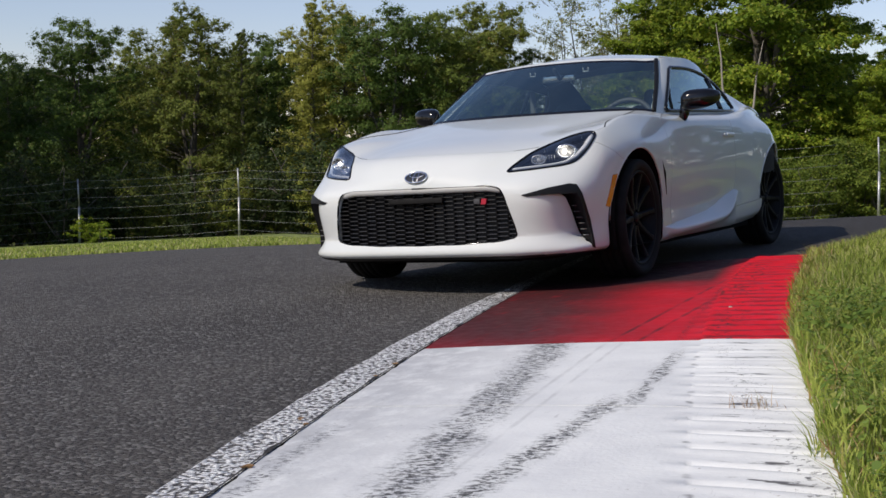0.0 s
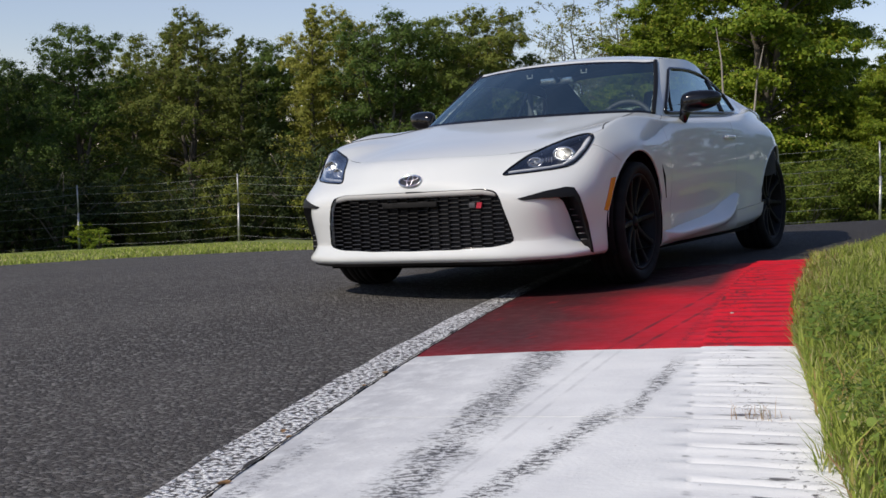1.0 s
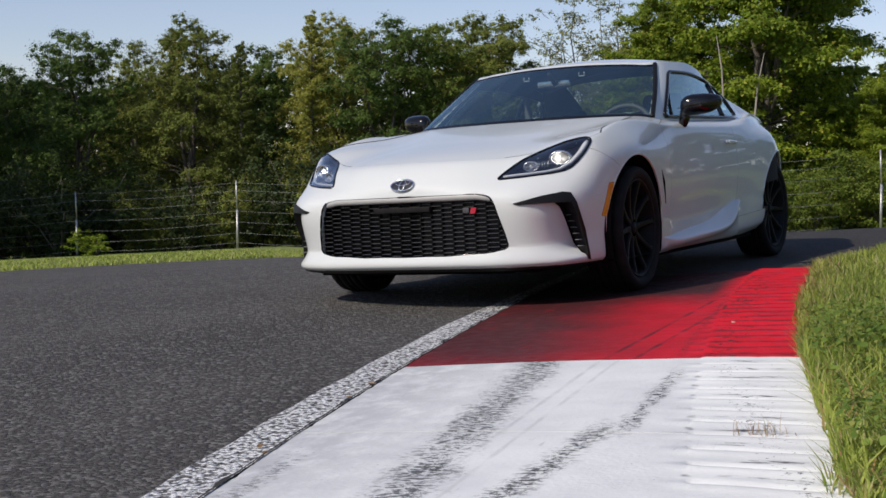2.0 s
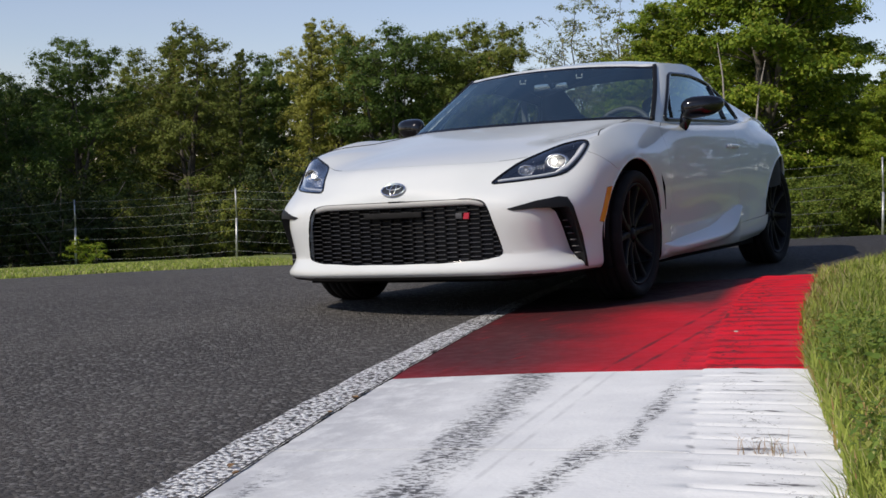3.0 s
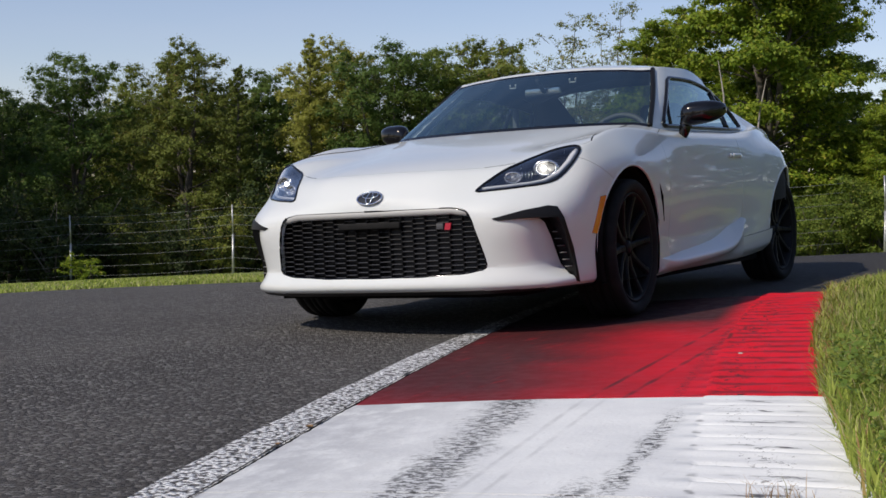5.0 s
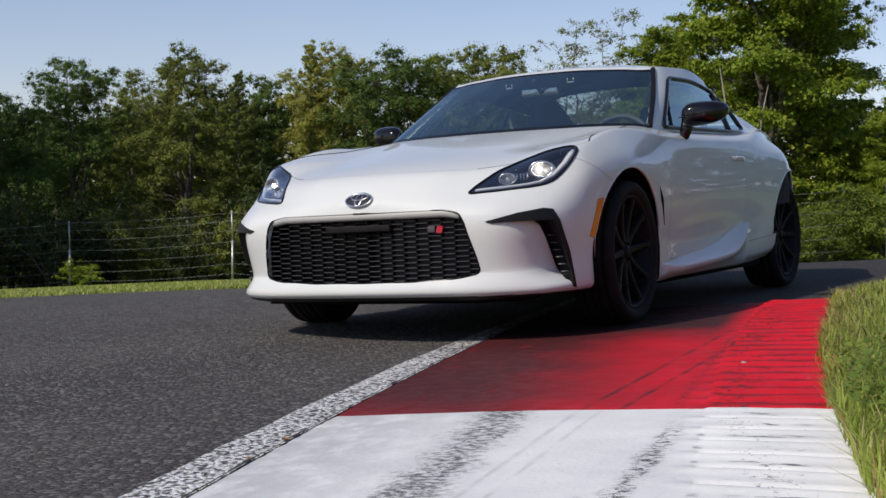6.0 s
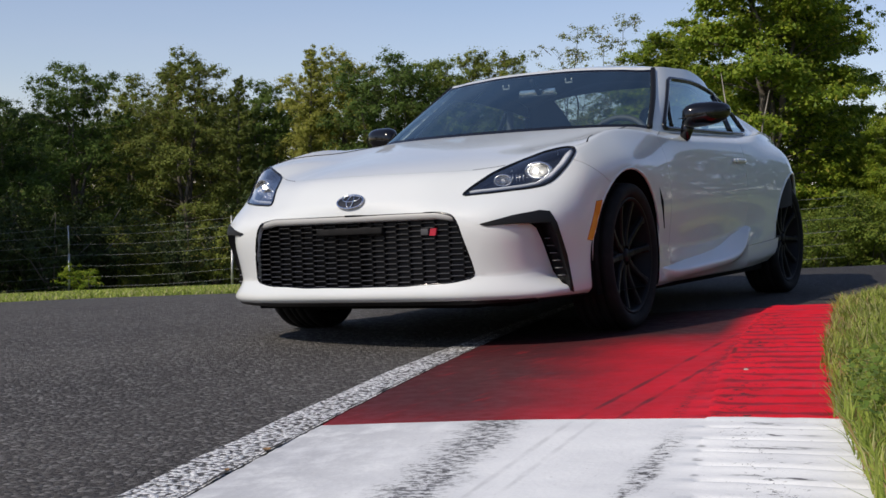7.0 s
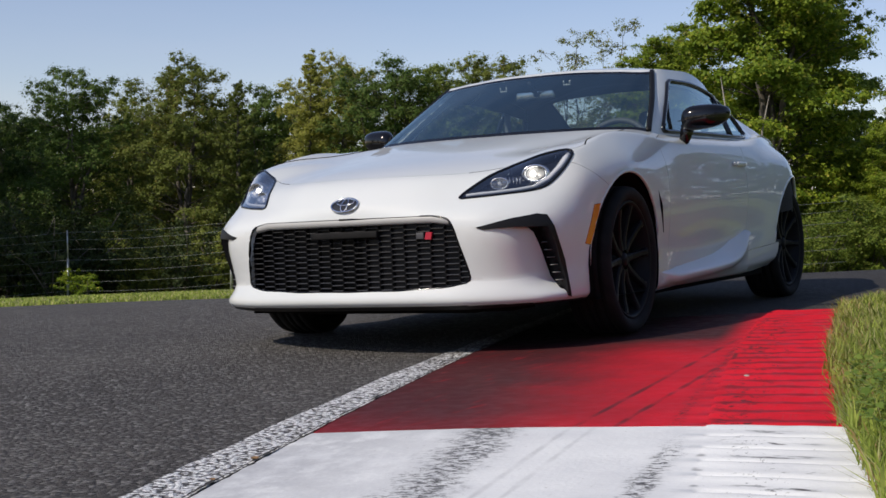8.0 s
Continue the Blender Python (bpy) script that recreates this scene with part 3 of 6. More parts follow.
# ---- the car: its lines run round it from nose to tail, level above level ----
LINES = {
    "bottom": [(0, -.79, .185), (.3, -.785, .185), (.5, -.76, .185), (.66, -.70, .19), (.76, -.60, .195), (.81, -.37, .195), (.82, 0, .20), (.81, .36, .175), (.80, .75, .18),
               (.80, 1.3, .18), (.80, 1.9, .185), (.80, 2.2, .20), (.80, 2.575, .22), (.79, 2.95, .24), (.70, 3.2, .25), (.42, 3.32, .25), (0, 3.34, .25)],
    "lip": [(0, -.865, .222), (.3, -.855, .222), (.5, -.82, .222), (.68, -.73, .222), (.79, -.60, .222), (.84, -.37, .225), (.85, 0, .26), (.845, .36, .215), (.835, .75, .225), (.835, 1.3, .23), (.84, 1.9, .235), (.85, 2.2, .25), (.845, 2.575, .28), (.79, 2.95, .30), (.69, 3.25, .32), (.45, 3.37, .32), (0, 3.39, .32)],
    "low": [(0, -0.845, 0.3), (0.3, -0.838, 0.3), (0.5, -0.8, 0.3), (0.665, -0.72, 0.3), (0.79, -0.59, 0.32), (0.848, -0.37, 0.36), (0.875, 0, 0.42), (0.855, 0.36, 0.38), (0.822, 0.75, 0.345), (0.812, 1.3, 0.36), (0.845, 1.9, 0.42), (0.87, 2.2, 0.44), (0.872, 2.575, 0.46), (0.785, 2.95, 0.48), (0.65, 3.25, 0.5), (0.45, 3.41, 0.5), (0, 3.43, 0.5)],
    "chin": [(0, -0.858, 0.54), (0.3, -0.852, 0.54), (0.48, -0.835, 0.53), (0.64, -0.785, 0.52), (0.795, -0.63, 0.52), (0.858, -0.37, 0.54), (0.885, 0, 0.58), (0.872, 0.36, 0.56), (0.848, 0.75, 0.56), (0.847, 1.3, 0.57), (0.863, 1.9, 0.6), (0.878, 2.2, 0.62), (0.882, 2.575, 0.64), (0.765, 2.95, 0.65), (0.64, 3.25, 0.66), (0.45, 3.43, 0.66), (0, 3.45, 0.66)],
    "waist": [(0, -0.842, 0.615), (0.28, -0.815, 0.615), (0.45, -0.755, 0.62), (0.61, -0.68, 0.628), (0.745, -0.54, 0.655), (0.845, -0.36, 0.7), (0.876, 0, 0.745), (0.862, 0.36, 0.73), (0.838, 0.75, 0.735), (0.836, 1.3, 0.745), (0.852, 1.9, 0.765), (0.864, 2.2, 0.78), (0.846, 2.575, 0.792), (0.705, 2.95, 0.79), (0.61, 3.22, 0.81), (0.45, 3.42, 0.83), (0, 3.44, 0.83)],
    "crest": [(0, -0.7, 0.722), (0.27, -0.678, 0.72), (0.44, -0.605, 0.722), (0.574, -0.505, 0.742), (0.69, -0.415, 0.788), (0.782, -0.31, 0.808), (0.785, 0, 0.868), (0.798, 0.36, 0.873), (0.812, 0.75, 0.848), (0.816, 1.3, 0.85), (0.822, 1.9, 0.862), (0.80, 2.2, 0.886), (0.737, 2.575, 0.903), (0.66, 2.95, 0.902), (0.56, 3.2, 0.945), (0.38, 3.38, 0.985), (0, 3.4, 0.99)],
    "hood": [(0, -0.18, 0.826), (0.17, -0.17, 0.826), (0.31, -0.14, 0.826), (0.43, -0.06, 0.832), (0.555, 0.04, 0.845), (0.66, 0.14, 0.868), (0.748, 0.3, 0.893), (0.772, 0.5, 0.89), (0.782, 0.8, 0.878), (0.788, 1.3, 0.88), (0.79, 1.9, 0.888), (0.775, 2.2, 0.918), (0.706, 2.54, 0.945), (0.635, 2.85, 0.95), (0.52, 3.07, 0.99), (0.31, 3.19, 1.005), (0, 3.21, 1.01)],
    "cowl": [(0, .43, .928), (.16, .432, .928), (.31, .442, .927), (.45, .465, .926), (.565, .495, .924), (.642, .522, .921), (.698, .57, .917), (.734, .668, .906), (.745, .86, .898), (.748, 1.3, .902), (.742, 1.9, .908), (.715, 2.25, .922), (.66, 2.5, .95), (.6, 2.72, 1), (.47, 2.88, 1.01), (.24, 2.96, 1.02), (0, 2.98, 1.02)],
    "glass": [(0, 0.735, 1.112), (0.15, 0.74, 1.111), (0.275, 0.755, 1.108), (0.4, 0.765, 1.102), (0.505, 0.785, 1.094), (0.59, 0.8, 1.082), (0.64, 0.838, 1.078), (0.67, 0.935, 1.085), (0.684, 1.09, 1.088), (0.69, 1.45, 1.082), (0.675, 1.9, 1.058), (0.645, 2.2, 1.04), (0.6, 2.34, 1.06), (0.53, 2.43, 1.1), (0.42, 2.51, 1.14), (0.22, 2.565, 1.152), (0, 2.58, 1.155)],
    "roof": [(0, 1.035, 1.273), (0.15, 1.038, 1.272), (0.27, 1.048, 1.268), (0.365, 1.065, 1.262), (0.447, 1.07, 1.256), (0.512, 1.082, 1.249), (0.562, 1.1, 1.247), (0.592, 1.19, 1.253), (0.602, 1.34, 1.257), (0.606, 1.6, 1.259), (0.592, 1.88, 1.218), (0.56, 2.01, 1.186), (0.53, 2.06, 1.196), (0.465, 2.08, 1.222), (0.36, 2.11, 1.251), (0.19, 2.14, 1.266), (0, 2.15, 1.272)],
}
NAMES = list(LINES)
CAGE = np.array([LINES[n] for n in NAMES])
SPACING = np.concatenate([[0], np.cumsum(np.linalg.norm(np.diff(CAGE[4], axis=0), axis=1))])


def hermite(p0, p1, m0, m1, t):
    t = t[:, None] if p0.ndim == 2 else t[:, None, None]
    a, b = t * t, t * t * t
    return (2 * b - 3 * a + 1) * p0 + (b - 2 * a + t) * m0 + (3 * a - 2 * b) * p1 + (b - a) * m1


def run_round(ss):
    """All levels' points at the stations ss: (len(ss), levels, 3)."""
    flip = np.array((-1, 1, 1))
    P = np.concatenate([(CAGE[:, 1:2] * flip), CAGE, (CAGE[:, -2:-1] * flip)], axis=1).transpose(1, 0, 2)
    T = np.concatenate([[-SPACING[1]], SPACING, [2 * SPACING[-1] - SPACING[-2]]])
    i = np.clip(np.floor(ss).astype(int), 0, 15)
    u = ss - i
    h = (T[i + 2] - T[i + 1])[:, None, None]
    m0 = (P[i + 2] - P[i]) / (T[i + 2] - T[i])[:, None, None] * h
    m1 = (P[i + 3] - P[i + 1]) / (T[i + 3] - T[i + 1])[:, None, None] * h
    return hermite(P[i + 1], P[i + 2], m0, m1, u)


def roof_middle(ss, ring):
    y = np.clip(ring[:, 1], 1.22, 1.95)
    z = 1.322 - 0.16 * np.abs(y - 1.56) ** 2 * np.where(y > 1.56, 1.1, 2.0)
    return np.stack([np.zeros_like(y), y, z], axis=1)


SEGMENTS = [(0, 2), (2, 7), (7, 9)]


def skin(ss, vv):
    """Points of the body at stations ss and levels vv: (len(ss), len(vv), 3), for the car's left half."""
    ring = run_round(ss)
    mid = roof_middle(ss, ring[:, 9])
    out = np.zeros((len(ss), len(vv), 3))
    for c, v in enumerate(vv):
        if v >= 9:
            t = min(v - 9.0, 1.0)
            p0, p1 = ring[:, 9], mid
            lift = (p1[:, 2] - p0[:, 2])
            q = p0 + (p1 - p0) * t
            q[:, 2] = p0[:, 2] + lift * (1 - (1 - t) ** 2.0)
            out[:, c] = q
            continue
        i = int(v)
        gap = lambda p, q: np.maximum(np.linalg.norm(ring[:, q] - ring[:, p], axis=1), 1e-4)[:, None]
        step = gap(i, i + 1)

        def between(lo, hi):
            a, b = max(i - 1, lo), min(i + 2, hi)
            m0 = (ring[:, i + 1] - ring[:, a]) / (step + (gap(a, i) if a < i else 0)) * step
            m1 = (ring[:, b] - ring[:, i]) / (step + (gap(i + 1, b) if b > i + 1 else 0)) * step
            return hermite(ring[:, i], ring[:, i + 1], m0, m1, np.full(len(ss), v - i))

        out[:, c] = between(*next(g for g in SEGMENTS if g[0] <= v < g[1]))
        if v > 2:  # the hips run up into the rear pillars without a crease
            hip = np.clip((ss - 10.85) / 0.8, 0, 1)[:, None]
            hip = hip * hip * (3 - 2 * hip) * np.clip((14.6 - ss) / 0.8, 0, 1)[:, None]
            out[:, c] = out[:, c] * (1 - hip) + between(2, 9) * hip
    return out


NS, NV = 16, 12
SS = np.arange(0, 16 * NS + 1) / NS
VV = np.arange(0, 10 * NV + 1) / NV
SKIN = skin(SS, VV)
s_mid, v_mid = (SS[1:] + SS[:-1]) / 2, (VV[1:] + VV[:-1]) / 2


def panel_of(s, v):
    if v > 9:
        return "roof"
    if v > 7:
        edge = 6.5 + 0.2 * (9 - v)  # the pillar leans inwards
        if s < edge:
            if v < 7.04:
                return "cowl"
            if v > 8.93:
                return "roof"
            return "windscreen_border" if (v < 7.12 or v > 8.85 or s > edge - 0.2) else "windscreen"
        if 7.7 < s < 10.85 and 7.10 < v < 8.6:
            return "side_window"
        if s > 13.4 and 7.1 < v < 8.9:
            return "rear_window"
        return "front_pillar" if s < 8.6 else "rear_pillar" if s < 10.85 else "quarter" if s < 13.4 else "roof" if v > 8 else "boot"
    if v > 5:
        if s < 5.25:
            return "hood"
        if s < 7.5:
            return "fender"
        return "door" if s < 9.75 else ("quarter" if s < 13.6 else "boot")
    if s < 4.35:
        return "bumper"
    if s < 5.6:
        return "bumper" if v < 3.0 else "fender"
    if s < 7.5:
        return "fender"
    if s < 9.75:
        return "door" if v > 1.45 else "skirt"
    if s < 11.2 and v < 1.45:
        return "skirt"
    return "quarter" if s < 13.4 else "rear_bumper"


PANEL = [[panel_of(s, v) for v in v_mid] for s in s_mid]


def panel_mesh(name, both):
    """The quads of one panel, on the left side or on both."""
    bm = bmesh.new()
    verts = {}

    def vert(i, j, sx):
        p = SKIN[i, j]
        key = (round(float(p[0]) * sx, 5), round(float(p[1]), 5), round(float(p[2]), 5))
        if key not in verts:
            verts[key] = bm.verts.new((float(p[0]) * sx, float(p[1]), float(p[2])))
        return verts[key]

    for i in range(len(s_mid)):
        for j in range(len(v_mid)):
            if PANEL[i][j] != name:
                continue
            for sx in ((1, -1) if both else (1,)):
                c = [vert(i, j, sx), vert(i + 1, j, sx), vert(i + 1, j + 1, sx), vert(i, j + 1, sx)]
                if sx < 0:
                    c.reverse()
                c = list(dict.fromkeys(c))
                if len(c) > 2 and bm.faces.get(c) is None:
                    bm.faces.new(c)
    bm.normal_update()
    return bm


def inside(p, poly):
    hit = False
    for (x0, y0), (x1, y1) in zip(poly, poly[1:] + poly[:1]):
        if (y0 > p[1]) != (y1 > p[1]) and p[0] < (x1 - x0) * (p[1] - y0) / (y1 - y0) + x0:
            hit = not hit
    return hit


def cut(bm, poly, ax, keep=lambda c: True):
    """Cuts the outline poly, seen along the third axis, into the mesh. Returns the faces within it."""
    a, b = ax
    for p, q in zip(poly, poly[1:] + poly[:1]):
        d = Vector((q[0] - p[0], q[1] - p[1]))
        n2 = Vector((-d.y, d.x)).normalized()
        lo = (min(p[0], q[0]) - 0.05, min(p[1], q[1]) - 0.05)
        hi = (max(p[0], q[0]) + 0.05, max(p[1], q[1]) + 0.05)
        faces = [f for f in bm.faces if keep(f.calc_center_median())
                 and any(lo[0] < v.co[a] < hi[0] and lo[1] < v.co[b] < hi[1] for v in f.verts)]
        if not faces:
            continue
        co, no = [0, 0, 0], [0, 0, 0]
        co[a], co[b] = p
        no[a], no[b] = n2
        geom = list({*faces, *(e for f in faces for e in f.edges), *(v for f in faces for v in f.verts)})
        bmesh.ops.bisect_plane(bm, geom=geom, dist=0.0004, plane_co=co, plane_no=no)
    found = []
    for f in bm.faces:
        c = f.calc_center_median()
        if keep(c) and inside((c[a], c[b]), poly):
            found.append(f)
    return found


def take(bm, faces):
    """Moves faces into a mesh of their own."""
    out = bmesh.new()
    table = {}
    for f in faces:
        for v in f.verts:
            if v not in table:
                table[v] = out.verts.new(v.co)
        out.faces.new([table[v] for v in f.verts])
    bmesh.ops.delete(bm, geom=faces, context="FACES")
    out.normal_update()
    return out


def copied(bm):
    out = bm.copy()
    out.normal_update()
    return out


def mirrored(bm):
    out = bm.copy()
    for v in out.verts:
        v.co.x *= -1
    bmesh.ops.reverse_faces(out, faces=out.faces)
    out.normal_update()
    return out


def offset(bm, d):
    bm.normal_update()
    shift = [(v, v.normal.copy()) for v in bm.verts]
    for v, n in shift:
        v.co += n * d
    return bm


def fold(bm, depth=0.014, gap=0.0012):
    """Draws a panel's rim back a little and folds it inwards, so that it has thickness and a real shut line."""
    bmesh.ops.dissolve_degenerate(bm, dist=0.0012, edges=bm.edges)
    bm.normal_update()
    rim = [e for e in bm.edges if e.is_boundary and (abs(e.verts[0].co.x) > 1e-4 or abs(e.verts[1].co.x) > 1e-4)]
    pull = {}
    for e in rim:
        f = e.link_faces[0]
        d = f.calc_center_median() - (e.verts[0].co + e.verts[1].co) / 2
        t = (e.verts[1].co - e.verts[0].co).normalized()
        d = (d - t * d.dot(t))
        if d.length > 1e-6:
            d.normalize()
        for v in e.verts:
            pull[v] = pull.get(v, Vector()) + d
    normals = {}
    for v in pull:
        n = sum((f.normal * f.calc_area() for f in v.link_faces), Vector())
        normals[v] = n.normalized() if n.length > 1e-12 else v.normal.copy()
    # neighbours along the rim even out the direction of the fold
    rim_verts = list(normals)
    where = np.array([v.co for v in rim_verts])
    facing = np.array([normals[v] for v in rim_verts])
    for i, v in enumerate(rim_verts):
        n = facing[((where - where[i]) ** 2).sum(axis=1) < 0.0009].sum(axis=0)
        normals[v] = Vector(n).normalized()
    for v, d in pull.items():
        if d.length > 1e-6:
            v.co += d.normalized() * gap
    for e in rim:
        e.smooth = False
    made = bmesh.ops.extrude_edge_only(bm, edges=rim)
    fresh = [g for g in made["geom"] if isinstance(g, bmesh.types.BMVert)]
    for v in fresh:
        near = min((o for e in v.link_edges for o in (e.other_vert(v),) if o in normals), key=lambda o: (o.co - v.co).length, default=None)
        if near is not None:
            v.co -= normals[near] * depth
    return bm


def circle(cy, cz, r, n=40):
    return [(cy + r * math.cos(2 * math.pi * i / n), cz + r * math.sin(2 * math.pi * i / n)) for i in range(n)]


car = empty("car", TRACK)
tagged(car, "white two-door sports coupe on the kerb with headlights lit", "car")

FRONT_ARCH = circle(0.012, 0.33, 0.382)
REAR_ARCH = circle(2.575, 0.33, 0.372)
right_half = lambda c: c.x > 0.45


def both_sides(name, bm, mat, label=""):
    m = mirrored(bm)
    return part(name, bm, mat, car, label), part(name, m, mat, car, label)


# front fascia with its openings
GRILLE = [(-.463, .545), (-.395, .557), (0, .5575), (.395, .557), (.463, .545), (.487, .505), (.513, .40), (.530, .31), (.518, .292), (.44, .277), (.24, .268), (0, .266), (-.24, .268), (-.44, .277), (-.518, .292), (-.530, .31), (-.513, .40), (-.487, .505)]
LAMP = [(.466, .617), (.478, .640), (.498, .663), (.543, .714), (.600, .751), (.683, .784), (.748, .802), (.779, .798), (.792, .778), (.785, .728), (.764, .678), (.742, .648), (.698, .636), (.581, .624)]
FLAP = [(.0986, .503), (.225, .531), (.336, .546), (.376, .541), (.4025, .497), (.443, .363), (.466, .216), (.452, .222), (.444, .285), (.422, .37), (.404, .44), (.376, .498), (.2243, .500), (.126, .495)]
CAVITY = [(.300, .4975), (.372, .4965), (.400, .44), (.418, .37), (.440, .285), (.444, .245), (.424, .252), (.390, .300), (.364, .379), (.350, .420), (.324, .478)]


def rounded(poly):
    """Cuts the corners of an outline."""
    out = []
    for p, q in zip(poly, poly[1:] + poly[:1]):
        d = math.hypot(q[0] - p[0], q[1] - p[1])
        c = min(0.25, 0.012 / d)
        out += [(p[0] + (q[0] - p[0]) * c, p[1] + (q[1] - p[1]) * c), (q[0] + (p[0] - q[0]) * c, q[1] + (p[1] - q[1]) * c)]
    return out


GRILLE, LAMP = rounded(rounded(GRILLE)), rounded(LAMP)
bumper = panel_mesh("bumper", True)
fender = panel_mesh("fender", False)
front_faces = lambda c: c.y < -0.3
lens = take(bumper, cut(bumper, LAMP, (0, 2), lambda c: c.y < -0.1 and c.x > 0))
other_lens = take(bumper, cut(bumper, [(-x, z) for x, z in LAMP], (0, 2), lambda c: c.y < -0.1 and c.x < 0))
hood = panel_mesh("hood", True)
for bm in (fender, hood):
    got = cut(bm, LAMP, (0, 2), lambda c: c.y < -0.2 and c.x > 0)
    if got:
        piece = take(bm, got)
        if bm is fender:
            merge(other_lens, mirrored(piece))
        merge(lens, piece)
got = cut(hood, [(-x, z) for x, z in LAMP], (0, 2), lambda c: c.y < -0.2 and c.x < 0)
if got:
    merge(other_lens, take(hood, got))
for bm in (lens, other_lens):
    bmesh.ops.remove_doubles(bm, verts=bm.verts, dist=0.0008)
    bm.normal_update()
# the bumper's upper corner runs back to the wheel arch
corner = take(fender, cut(fender, [(-.80, .2), (-.80, .86), (-.41, .86), (-.40, .748), (-.18, .635), (-.18, .2)], (1, 2)))
merge(bumper, mirrored(corner))
merge(bumper, corner)
bmesh.ops.remove_doubles(bumper, verts=bumper.verts, dist=0.0006)
bumper.normal_update()
grille_face = take(bumper, cut(bumper, GRILLE, (0, 2), front_faces))
vents = {}
for sx in (1, -1):  # outlined square to the corner's slant
    slant = Matrix.Rotation(-math.atan2(0.491, 0.871), 4, "Z") @ Matrix.Scale(sx, 4, (1, 0, 0))
    bumper.transform(slant)
    there = lambda c: c.x > 0.05 and c.y < -0.55
    vents[sx] = [take(bumper, cut(bumper, shape, (0, 2), there)) for shape in (FLAP, CAVITY)]
    for bm in (bumper, vents[sx][1]):  # the hollow that leads the air in behind the flap
        for v in bm.verts:
            w, z = v.co.x, v.co.z
            edge_w = float(np.interp(z, (.222, .285, .37, .44, .498), (.452, .444, .422, .404, .376)))
            if 0.0 < w < edge_w + 0.004 and v.co.y < -0.5 and 0.215 < z < 0.502:
                ease = min(1.0, max(0.0, (z - 0.225) / 0.07))
                ease = ease * ease * (3 - 2 * ease)
                shelf = 0.55 + 0.45 * math.cos((z - 0.40) / 0.10 * math.pi) if z > 0.40 else 1.0
                v.co.y += 0.095 * ease * math.exp(-((edge_w - w) / 0.125) ** 2) * (0.75 + 0.25 * abs(shelf))
    for bm in (bumper, *vents[sx]):
        bm.transform(slant.inverted())
    if sx < 0:
        for bm in vents[sx]:
            bm.normal_update()
bumper.normal_update()
bmesh.ops.delete(bumper, geom=cut(bumper, FRONT_ARCH, (1, 2), lambda c: c.x > 0.5), context="FACES")
bmesh.ops.delete(bumper, geom=cut(bumper, FRONT_ARCH, (1, 2), lambda c: c.x < -0.5), context="FACES")
MARKER = [(-.289, .578), (-.335, .574), (-.408, .42), (-.370, .414)]
marker_l = take(bumper, cut(bumper, MARKER, (1, 2), lambda c: c.x > 0.5))
marker_r = take(bumper, cut(bumper, MARKER, (1, 2), lambda c: c.x < -0.5))
lip = take(bumper, [f for f in bumper.faces if f.calc_center_median().z < 0.203])
part("front_bumper", fold(bumper, 0.028), car_white, car, "white painted front bumper")
part("chin_spoiler", fold(lip, 0.02), black_trim, car, "black plastic lower lip")
part("hood", fold(hood, 0.014, 0.0024), car_white, car)

bmesh.ops.delete(fender, geom=cut(fender, FRONT_ARCH, (1, 2), right_half), context="FACES")
fenders = both_sides("front_fender", fold(fender, 0.006), car_white)
doors = both_sides("door", fold(panel_mesh("door", False)), car_white)
skirt = panel_mesh("skirt", False)
both_sides("side_skirt", fold(skirt, 0.02), car_white)
quarter = panel_mesh("quarter", False)
bmesh.ops.delete(quarter, geom=cut(quarter, REAR_ARCH, (1, 2), right_half), context="FACES")
quarters = both_sides("rear_quarter", fold(quarter, 0.006), car_white)
part("rear_bumper", fold(panel_mesh("rear_bumper", True)), car_white, car)
part("boot_lid", fold(panel_mesh("boot", True)), car_white, car)
part("roof", fold(panel_mesh("roof", True)), car_white, car)
both_sides("front_pillar", fold(panel_mesh("front_pillar", False), 0.03, 0.0), car_white)
both_sides("rear_pillar", fold(panel_mesh("rear_pillar", False), 0.03, 0.0), car_white)
part("windscreen_border", panel_mesh("windscreen_border", True), black_gloss, car, "black edge band of the windscreen")
part("cowl", fold(panel_mesh("cowl", True), 0.03, 0.0), black_trim, car, "black plastic cowl")
part("windscreen", panel_mesh("windscreen", True), car_glass, car, "tinted windscreen glass")
part("rear_window", panel_mesh("rear_window", True), car_glass, car, "rear glass")
for o in both_sides("side_window", panel_mesh("side_window", False), car_glass, "side glass"):
    pass

FRONT = SKIN[: 6 * NS, : 6 * NV].reshape(-1, 3)


def front_y(x, z):
    """How far forward the nose reaches at that width and height."""
    d = (FRONT[:, 0] - abs(x)) ** 2 + (FRONT[:, 2] - z) ** 2
    i = np.argpartition(d, 5)[:5]
    w = 1 / (d[i] + 1e-7)
    return float((FRONT[i, 1] * w).sum() / w.sum())


def grow_walls(bm, depth, straight=None):
    """Keeps only walls that run inwards from the rim of a patch."""
    bmesh.ops.dissolve_degenerate(bm, dist=0.0012, edges=bm.edges)
    bm.normal_update()
    rim = [e for e in bm.edges if e.is_boundary]
    normals = {v: v.normal.copy() for e in rim for v in e.verts}
    inner = {v: bm.verts.new(v.co - (n if straight is None else straight) * depth) for v, n in normals.items()}
    old = list(bm.faces)
    for e in rim:
        a, b = e.verts
        bm.faces.new((a, b, inner[b], inner[a]))
    bmesh.ops.delete(bm, geom=old, context="FACES")
    return bm


